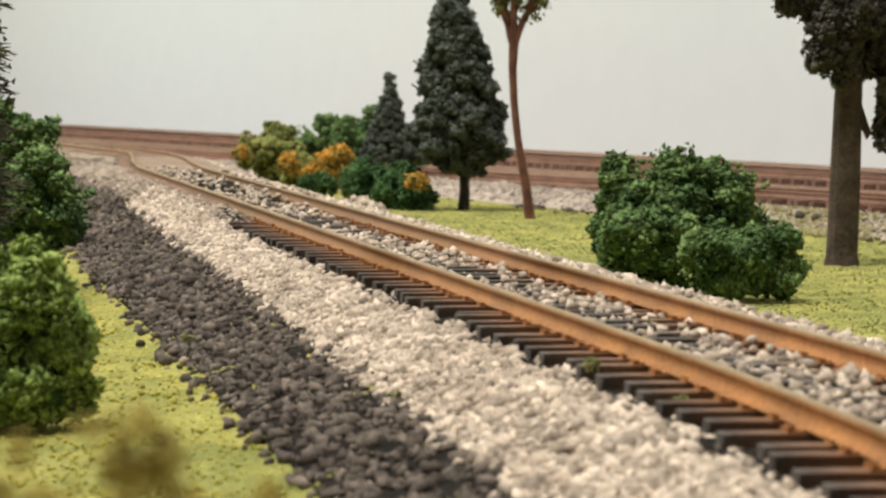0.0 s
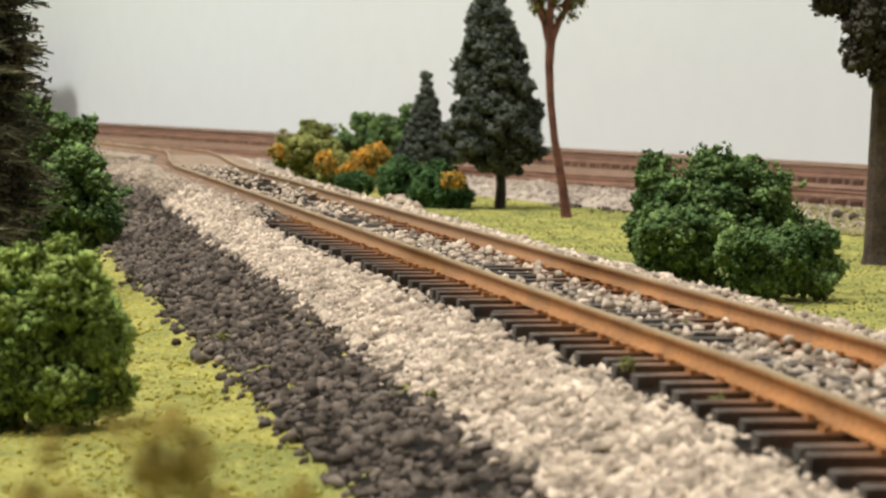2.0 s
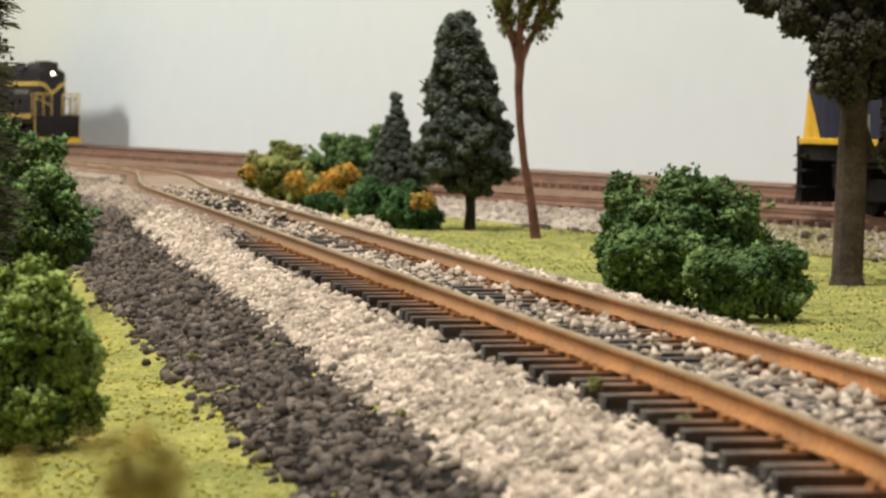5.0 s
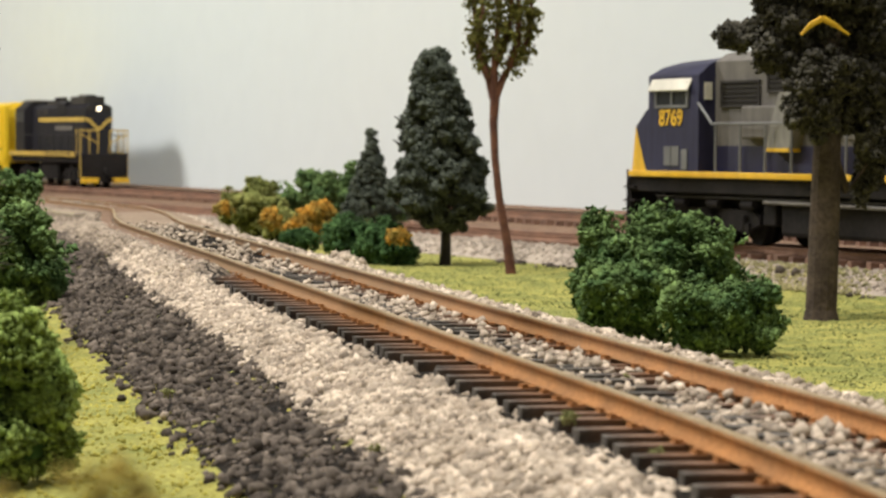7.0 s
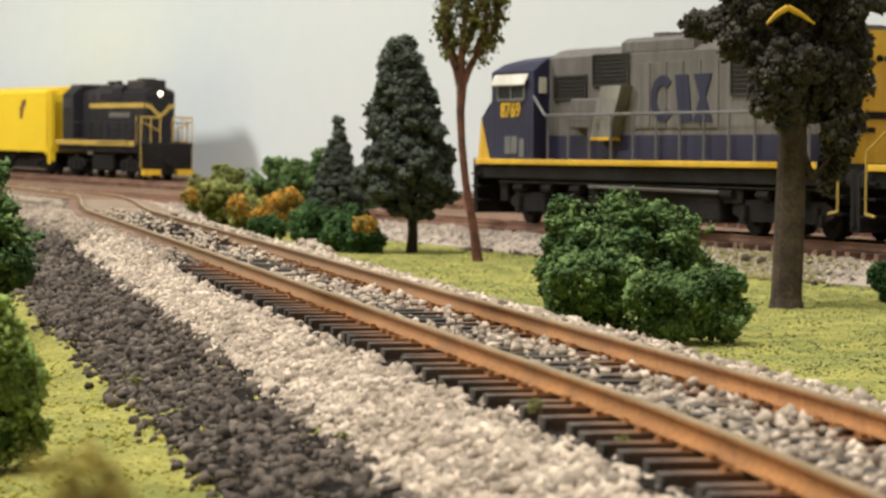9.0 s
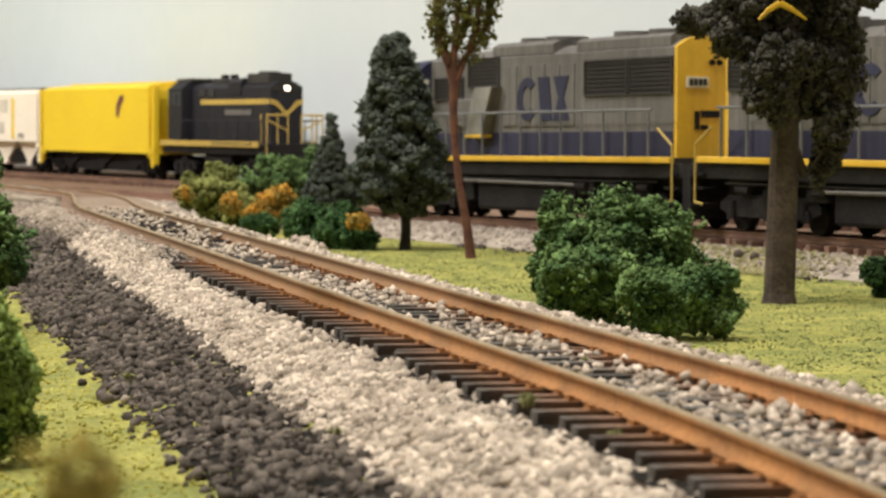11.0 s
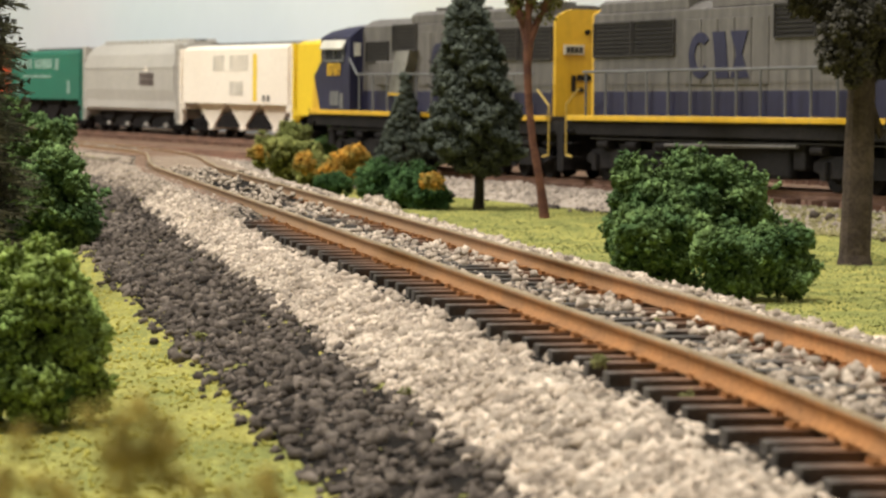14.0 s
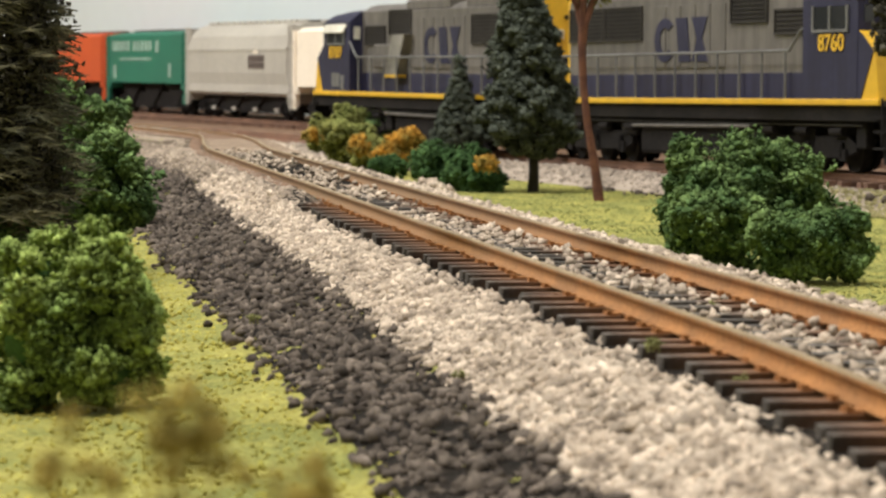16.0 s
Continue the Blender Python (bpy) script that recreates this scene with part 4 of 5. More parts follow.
def broad_tree():
    """A thick grey-brown trunk under a ragged, nearly black crown."""
    b = Vector((0.0849, 0.5520, 0.0084))
    t = thing("tree", "tree with thick grey-brown trunk and ragged nearly black crown", "tree", at=Matrix.Translation(b))
    s = .552 / 4600

    def q(x, y, dy=0.0):
        return ((x - 1490) * s, dy, (466 - y) * s)
    part("trunk", tapered(fresh(), [q(1490, 482), q(1490, 452), q(1492, 380), q(1494, 280), q(1496, 180), q(1500, 60), q(1505, -60)], [.0042, .0034, .0033, .0032, .0030, .0026, .0018], 14), "bark_grey", t)
    rng = np.random.default_rng(65)
    lobes = [(1345, -34, 0, 40, 27), (1388, 2, -.002, 31, 34), (1419, -43, 0, 54, 40), (1456, 62, -.005, 43, 74), (1478, 110, -.003, 30, 40), (1550, 50, .002, 57, 80), (1515, 100, .003, 36, 52),
             (1570, 214, .002, 25, 36), (1586, 146, 0, 40, 54), (1500, -20, .003, 60, 60), (1600, 40, 0, 45, 70), (1490, 55, -.006, 42, 74), (1440, -80, 0, 70, 55), (1530, -70, .004, 90, 70), (1500, -150, 0, 120, 80),
             (1390, -140, 0, 60, 60), (1590, -60, 0, 60, 70)]
    ls = [(*q(x, y, dy), rx * s, (rx * 0.8) * s, ry * s) for x, y, dy, rx, ry in lobes]
    v, f = foam(rng, ls, 2100, .0015, 24, .00058, lumps=True)
    array_mesh("crown", v, f, "foam_black", t)
    for x, y in ((1388, 2), (1570, 190), (1440, -60), (1620, -60)):
        part("limb", tapered(fresh(), [q(1497, 150 if y > 0 else 60), q((1497 + x) / 2, y + 50), q(x, y)], [.0014, .0010, .0005], 7), "bark_grey", t)
    bm = fresh()
    tapered(bm, [q(1436, -33, -.0095), q(1452, -50, -.0100), q(1472, -62, -.0100)], [.0003, .0006, .0007], 6)
    tapered(bm, [q(1472, -62, -.0100), q(1492, -52, -.0100), q(1520, -34, -.0095)], [.0007, .0006, .0002], 6)
    part("yellow_sprig", bm, "loco_yellow", t, "bright yellow bent sprig")


broad_tree()


def gravel_heap():
    rng = np.random.default_rng(71)
    n = 1500
    a, r = rng.uniform(0, 2 * math.pi, n), rng.random(n) ** 0.5
    x, y = -0.0185 + 0.0075 * r * np.cos(a), 0.570 + 0.030 * r * np.sin(a)
    z = 0.0150 + 0.0062 * (1 - r ** 1.5) - 0.004 * rng.random(n)
    v, f = scatter(rng, np.stack([x, y, z], 1), 0.00075 * rng.lognormal(0, 0.3, n), 0.6, 0.3, "chip")
    tagged(array_mesh("gravel_heap", v, f, "gravel"), "low heap of grey gravel between rail and shrubs", "gravel", kind="stuff")


gravel_heap()


def stone(label, x, y, r, material, seed):
    """One loose angular stone lying on the ground."""
    rng = np.random.default_rng(seed)
    v, f = scatter(rng, np.zeros((1, 3)), [r], 0.75, 0.22, "ico")
    ob = array_mesh("stone", v - np.array((0, 0, v[:, 2].min())), f, material)
    ob.location = (x, y, float(ground_z(x, y)) - r * 0.15)
    return tagged(ob, label, "stone", "loose stones")


stone("large dark cinder lump lying on the turf", -0.0315, 0.2947, 0.0008, "dirt", 90)
stone("dark cinder lump lying on the turf", -0.0337, 0.3137, 0.0006, "dirt", 91)
stone("pale stone lying on the turf beside the cinders", -0.0292, 0.2918, 0.0007, "gravel", 92)
stone("small dark cinder lying on the turf", -0.0369, 0.3163, 0.0006, "dirt", 93)
stone("small dark cinder lying on the turf", -0.0440, 0.3719, 0.0008, "dirt", 94)
stone("dark stone at the foot of the ballast bank", 0.0947, 0.6870, 0.0016, "dirt", 95)
stone("dark stone at the foot of the ballast bank", 0.0977, 0.6795, 0.0014, "dirt", 96)


# ---- trains ----
MM = 0.001


def mm(*d):
    return tuple(v * MM for v in d)


def bars(name, material, parent, x0, x1, y, z0, z1, label=""):
    """A flat painted bar on a side: stands in for a mark or line of small writing."""
    return box_part(name, mm(x0, x1, min(y, y + 0.25), max(y, y + 0.25), z0, z1), material, parent, label)


def wheel_mesh():
    bm = fresh()
    rod(bm, (0, -0.0010, 0), (0, 0.0010, 0), 0.0047, seg=20)
    rod(bm, (0, 0.0010, 0), (0, 0.0014, 0), 0.0052, seg=20)
    rod(bm, (0, -0.0013, 0), (0, -0.0009, 0), 0.0020, seg=10)
    me = bpy.data.meshes.new("wheel")
    bm.to_mesh(me)
    bm.free()
    me.materials.append(MATS["loco_black"])
    return me


WHEEL = wheel_mesh()


def truck(parent, x, axles, half=13.0):
    """A bogie: side frames with springs, bolster and wheels."""
    n = len(axles)
    bm = fresh()
    x0, x1 = min(axles) - 6, max(axles) + 6
    for s in (-1, 1):
        y0, y1 = sorted((s * (half - 1.2), s * half))
        prism(bm, [(v[0] * MM, v[1] * MM) for v in ((x0, 6.2), (x0, 8.0), (x0 + 4, 10.2), (x1 - 4, 10.2), (x1, 8.0), (x1, 6.2), (x1 - 6, 4.2), (x0 + 6, 4.2))], y0 * MM, y1 * MM)
        for a in axles:
            box(bm, *mm(a - 1.6, a + 1.6, *sorted((s * half, s * (half + 0.8))), 3.4, 6.6))
        for a in np.linspace(x0 + 7, x1 - 7, 3):
            rod(bm, mm(a, s * (half + 0.5), 4.6), mm(a, s * (half + 0.5), 8.6), 0.0009, seg=8)
    box(bm, *mm((x0 + x1) / 2 - 3, (x0 + x1) / 2 + 3, -half, half, 7, 12))
    t = part("truck", bm, "loco_black", parent)
    t.location = mm(x, 0, 0)
    for a in axles:
        for s in (-1, 1):
            w = new("wheel", WHEEL)
            w.parent = t
            w.location = mm(a, s * 8.2, 4.9)
            if s > 0:
                w.rotation_euler = (0, 0, math.pi)
    return t


def coupler(parent, x, d):
    bm = fresh()
    box(bm, *mm(*sorted((x, x + 5 * d)), -1.2, 1.2, 8.2, 10.2), 0.0002)
    box(bm, *mm(*sorted((x + 4 * d, x + 7.5 * d)), -2.0, 2.0, 7.6, 10.8), 0.0004)
    return part("coupler", bm, "loco_black", parent)


def hood_shape(w, z0, z1, crown):
    """Half-width, foot, top and shoulder of a hood, as an outline across it."""
    return [(-w, z0), (-w, z1 - crown), (-w + crown * 1.2, z1 - crown * 0.25), (-w * 0.4, z1), (w * 0.4, z1), (w - crown * 1.2, z1 - crown * 0.25), (w, z1 - crown), (w, z0)]


def along(bm, outline, x0, x1):
    """A solid from an outline across (y, z), in mm, drawn along the length."""
    va = [bm.verts.new(mm(x0, y, z)) for y, z in outline]
    vb = [bm.verts.new(mm(x1, y, z)) for y, z in outline]
    bm.faces.new(va)
    bm.faces.new(vb[::-1])
    n = len(outline)
    for i in range(n):
        bm.faces.new((va[i], vb[i], vb[(i + 1) % n], va[(i + 1) % n]))
    bmesh.ops.recalc_face_normals(bm, faces=bm.faces)
    return bm


def grille(name, parent, x0, x1, s, w, z0, z1):
    """A recessed dark screen with a frame and thin slats."""
    y = s * w
    g = box_part(name, mm(x0, x1, *sorted((y, y + s * 0.3)), z0, z1), "loco_dark_grey", parent)
    bm = fresh()
    for k in np.arange(z0 + 0.7, z1 - 0.3, 1.3):
        box(bm, *mm(x0 + 0.3, x1 - 0.3, *sorted((y + s * 0.3, y + s * 0.55)), k, k + 0.35))
    part("screen_mesh", bm, "loco_black", g)["kind"] = "stuff"
    bm = fresh()
    for d in ((x0 - 0.6, x1 + 0.6, z0 - 0.6, z0), (x0 - 0.6, x1 + 0.6, z1, z1 + 0.6), (x0 - 0.6, x0, z0, z1), (x1, x1 + 0.6, z0, z1)):
        box(bm, *mm(d[0], d[1], *sorted((y, y + s * 0.7)), d[2], d[3]))
    part("screen_frame", bm, "loco_dark_grey", g)
    return g


def diesel(label, number, shades):
    """A six-axle road diesel in grey, blue and yellow. x runs to its front; the cab's number is at x = 0."""
    t = thing("diesel_locomotive", label, "locomotive", "road diesels")
    part("frame", box(fresh(), *mm(-181, 26, -15.5, 15.5, 14.5, 18.9), 0.0003), "loco_black", t)
    for s in (-1, 1):
        box_part("sill", mm(-176, 24, *sorted((s * 15.0, s * 17.0)), 19.0, 20.7), "loco_yellow", t, "yellow side sill", 0.0002)
    box_part("walkway", mm(-177, 25, -15.2, 15.2, 18.8, 20.4), "loco_dark_grey", t)
    w = 11.0
    part("hood", along(fresh(), hood_shape(w, 28.2, 55.4, 3.0), -169, -14.9), "loco_grey", t, "grey engine hood")
    part("hood_base", along(fresh(), [(-w - 0.1, 20.4), (-w - 0.1, 28.2), (w + 0.1, 28.2), (w + 0.1, 20.4)], -168.8, -14.9), "loco_blue", t, "blue lower hood band")
    part("rear_end", along(fresh(), hood_shape(w - 0.1, 20.5, 55.7, 3.0), -170.6, -168.9), "loco_yellow", t, "yellow hood end")
    box_part("number_board", mm(-171.2, -170.5, 0.5, 8.0, 40.8, 44.0), "cream", t)
    bars_y = [(1.2, 2.4), (2.8, 4.0), (4.4, 5.6), (6.0, 7.2)]
    for a, b in bars_y:
        box_part("mark", mm(-171.45, -171.2, a, b, 41.4, 43.4), "loco_dark_grey", t)
    for a, b, z0, z1 in ((3.4, 5.0, 28.6, 34.0), (-3.5, 2.8, 32.2, 34.2), (0.4, 2.8, 28.6, 30.0)):
        box_part("emblem", mm(-171.0, -170.6, a, b, z0, z1), "loco_black", t)
    for y in (-3.4, -0.8):
        part("rear_light", rod(fresh(), mm(-171.4, y, 48.2), mm(-170.4, y, 48.2), 0.0009, seg=12), "loco_black", t)
    # raised roof parts
    part("radiator_housing", along(fresh(), hood_shape(w - 0.6, 53.0, 57.3, 1.5), -166, -112), "loco_grey", t)
    part("brake_housing", along(fresh(), hood_shape(w - 0.4, 53.0, 57.6, 1.8), -98, -58), "loco_grey", t)
    for x in (-150, -130, -88, -72):
        bm = fresh()
        rod(bm, mm(x, 0, 56.5), mm(x, 0, 58.6), 0.0068, seg=24)
        part("roof_fan", bm, "loco_grey", t)
    for s in (-1, 1):
        grille("radiator_screen", t, -168, -145, s, w, 39.6, 49.4)
        grille("radiator_screen", t, -143, -119, s, w, 39.6, 49.4)
        grille("intake_screen", t, -63, -43, s, w, 43.6, 52.2)
        grille("filter_screen", t, -38, -19, s, w, 39.8, 46.2)
        if s > 0:
            part("equipment_box", box(fresh(), *mm(-52, -33, *sorted((s * (w - 0.4), s * (w + 3.0))), 30.2, 39.4), 0.0006), "loco_grey", t)
            chute = part("intake_chute", prism(fresh(), [mm(*p) for p in ((-58.5, 27.6), (-47.0, 27.6), (-50.0, 36.0), (-53.5, 43.0), (-65.0, 43.0), (-61.5, 36.0))], (w - 0.2) * MM, (w + 3.9) * MM), "chute_grey", t, "pale grey slanted intake duct")
            box_part("chute_lip", mm(-58.5, -47.0, w + 0.2, w + 4.1, 26.6, 27.6), "loco_yellow", chute)
        # hood doors, as raised panels
        for x in np.arange(-112, -66, 9.2):
            box_part("hood_door", mm(x, x + 8.6, *sorted((s * w, s * (w + 0.3))), 30.0, 49.5), "loco_grey", t, "", 0.0001)
        # plain shapes in place of the emblem
        y = s * (w + 0.35)
        bm = fresh()
        o = [(-103.2 + rx * math.cos(k), 38.75 + rz * math.sin(k)) for rx, rz, ks in ((6.6, 6.9, np.linspace(0.75, 5.55, 15)), (3.3, 3.9, np.linspace(5.45, 0.85, 15))) for k in ks]
        o = [(x if s < 0 else -186 - x, z) for x, z in o]
        prism(bm, [mm(*p) for p in o], *sorted((y * MM, (y + s * 0.25) * MM)))
        part("emblem", bm, "loco_blue", t, "blue emblem")
        bm = fresh()
        o = [(-96.4, 45.6), (-89.5, 45.6), (-87.2, 31.9), (-94.2, 31.9)]
        o = [(x if s < 0 else -186 - x, z) for x, z in o]
        prism(bm, [mm(*p) for p in o], *sorted((y * MM, (y + s * 0.25) * MM)))
        part("emblem", bm, "loco_blue", t, "blue emblem")
        bm = fresh()
        o = [(-86.5, 45.6), (-77, 45.6), (-80.2, 38.8), (-76.5, 31.9), (-86.5, 31.9), (-83.2, 38.8)]
        o = [(x if s < 0 else -186 - x, z) for x, z in o]
        prism(bm, [mm(*p) for p in o], *sorted((y * MM, (y + s * 0.25) * MM)))
        part("emblem", bm, "loco_blue", t, "blue emblem")
        # handrail
        bm = fresh()
        rod(bm, mm(-166, s * 16.6, 34.4), mm(-22, s * 16.6, 34.4), 0.00042, seg=6)
        rod(bm, mm(-22, s * 16.6, 34.4), mm(-15, s * 16.8, 40.5), 0.00042, seg=6)
        part("handrail", bm, "rail_white", t, "grey handrail")
        for x in np.linspace(-164, -24, 12):
            part("stanchion", rod(fresh(), mm(x, s * 16.6, 18.9), mm(x, s * 16.6, 34.4), 0.00042, seg=6), "rail_white", t)
        bm = fresh()
        rod(bm, mm(-169, s * 16.6, 29), mm(-177, s * 16.6, 24), 0.00036, seg=6)
        rod(bm, mm(-177, s * 16.6, 24), mm(-177, s * 16.6, 8), 0.00036, seg=6)
        rod(bm, mm(-177, s * 16.6, 8), mm(-173, s * 16.6, 7.4), 0.00036, seg=6)
        part("grab_rail", bm, "stripe_gold", t)
        bm = fresh()
        rod(bm, mm(25, s * 16.4, 21), mm(25, s * 16.4, 8), 0.0004, seg=6)
        part("grab_rail", bm, "loco_black", t)
        for z in (7.0, 11.5, 15.5):
            for x in (-179, 21):
                box_part("step", mm(x, x + 6, *sorted((s * 11.5, s * 16.6)), z, z + 0.6), "loco_black", t)
        part("air_pipe", rod(fresh(), mm(-118, s * 14.5, 12.0), mm(-46, s * 14.5, 12.6), 0.00055, seg=8), "loco_grey", t)
        part("air_tank", rod(fresh(), mm(-108, s * 13.6, 16.2), mm(-75, s * 13.6, 16.4), 0.0011, seg=10), "loco_dark_grey", t)
    # cab and nose
    bm = along(fresh(), [(-16.6, 20.4), (-16.6, 48.6), (-12.0, 53.2), (-5, 55.0), (5, 55.0), (12.0, 53.2), (16.6, 48.6), (16.6, 20.4)], -14.8, 13.0)
    for v in bm.verts:
        if v.co.z > 0.050:
            v.co.z -= 0.0010 + (0.0010 if v.co.x > 0 else 0.0)     # the roof falls towards the front
    cab = part("cab", bm, "loco_blue", t, "dark blue cab")
    part("nose", prism(fresh(), [mm(*p) for p in ((12.9, 20.4), (12.9, 39.5), (15.0, 38.5), (21.0, 33.5), (23.0, 20.4))], -0.0162, 0.0162), "loco_yellow", t, "yellow nose")
    for s in (-1, 1):
        prism_o = [mm(*p) for p in ((12.9, 20.5), (12.9, 39.4), (14.8, 38.4), (20.4, 33.8), (14.4, 20.5))]
        part("nose_panel", prism(fresh(), prism_o, *sorted((s * 16.1 * MM, s * 16.45 * MM))), "loco_blue", t)
        y = s * 16.6
        win = box_part("side_window", mm(-9.2, 8.2, *sorted((y, y + s * 0.25)), 40.0, 46.4), "glass_dark", cab)
        bm = fresh()
        for d in ((-9.6, -8.8, 39.6, 46.6), (7.8, 8.6, 39.6, 46.6), (-9.6, 8.6, 39.2, 40.0), (-1.0, -0.2, 39.9, 46.6)):
            box(bm, *mm(d[0], d[1], *sorted((y, y + s * 0.6)), d[2], d[3]))
        part("window_frame", bm, "rail_white", cab)
        if shades:
            bm = fresh()
            a = [bm.verts.new(mm(x, y + s * q, z)) for x, q, z in ((-11, -0.4, 48.5), (11, -0.4, 48.5), (11, 1.6, 44.4), (-11, 1.6, 44.4), (-11, -0.6, 48.0), (11, -0.6, 48.0), (11, 1.4, 44.0), (-11, 1.4, 44.0))]
            for q in ((0, 1, 2, 3), (7, 6, 5, 4), (0, 4, 5, 1), (1, 5, 6, 2), (2, 6, 7, 3), (3, 7, 4, 0)):
                bm.faces.new([a[i] for i in q])
            bmesh.ops.recalc_face_normals(bm, faces=bm.faces)
            part("sunshade", bm, "cream", cab, "cream window shade")
        if number:
            c = bpy.data.curves.new("number", "FONT")
            c.body, c.size, c.align_x, c.align_y, c.extrude, c.offset = number, 0.0066, "CENTER", "CENTER", 0.0001, 0.00012
            o = new("number", c)
            o.data.materials.append(MATS["loco_yellow"])
            me = bpy.data.meshes.new_from_object(o.evaluated_get(bpy.context.evaluated_depsgraph_get()))
            bpy.data.objects.remove(o)
            ob = new("number", me)
            ob.parent = cab
            ob.matrix_basis = pose(0, (y + s * 0.25) * MM, 0.0361, 90, 0, 0 if s < 0 else 180)
        else:
            for x in (-6.6, -3.3, 0.1, 3.5):
                box_part("mark", mm(x, x + 2.6, *sorted((y, y + s * 0.3)), 33.6, 38.6), "loco_yellow", cab)
        for x0, x1, z0, z1 in () if not shades else ((-4.5, -0.2, 22.4, 28.0), (-0.0, 4.0, 22.4, 28.0), (-9.0, -5.6, 21.2, 27.2)):
            box_part("vent", mm(x0, x1 - 0.3, *sorted((y, y + s * 0.3)), z0, z1), "rail_white", cab)
        box_part("door_window", mm(-15.15, -14.75, *sorted((s * 12.2, s * 14.8)), 41.5, 46.5), "cream", cab)
        box_part("windscreen", mm(12.9, 13.25, *sorted((s * 2.0, s * 9.6)), 41.8, 46.6), "glass_dark", cab)
        box_part("windscreen", mm(12.9, 13.25, *sorted((s * 11.4, s * 14.6)), 41.8, 46.6), "glass_dark", cab)
        part("headlight", rod(fresh(), mm(12.9, s * 1.2, 49.4), mm(14.0, s * 1.2, 49.4), 0.0010, seg=12), "cream", cab)
    # underside
    box_part("underframe", mm(-172, 16, -8.5, 8.5, 9.5, 15.0), "loco_black", t)
    part("fuel_tank", box(fresh(), *mm(-116, -52, -13.0, 13.0, 3.2, 14.6), 0.0012), "loco_black", t)
    for s in (-1, 1):
        for x0, x1, z0, z1, y0 in ((-50, -44, 6.0, 14.0, 9.5), (-128, -118, 9.0, 14.0, 9.5), (8, 13, 7.0, 14.4, 10.0)):
            part("equipment_case", box(fresh(), *mm(x0, x1, *sorted((s * y0, s * 13.4)), z0, z1), 0.0005), "loco_black", t)
        for x in (-40, -22, -4, -160, -142, -124):
            part("brake_cylinder", rod(fresh(), mm(x, s * 13.6, 11.6), mm(x + 6, s * 13.6, 11.6), 0.0012, seg=10), "loco_black", t)
        part("air_pipe", rod(fresh(), mm(-165, s * 14.2, 13.4), mm(12, s * 14.2, 13.4), 0.0003, seg=6), "loco_dark_grey", t)
    for x, d in ((24.5, 1), (-181, -1)):
        part("pilot", prism(fresh(), [mm(*p) for p in ((x, 3.0), (x, 18.6), (x + 2.6 * d, 18.6), (x + 2.6 * d, 6.5), (x + 3.6 * d, 3.0))], -0.0155, 0.0155), "loco_black", t)
        coupler(t, x + 2 * d, d)
    truck(t, -17, (-18, 0, 18), 12.6)
    truck(t, -146, (-18, 0, 18), 12.6)
    return t


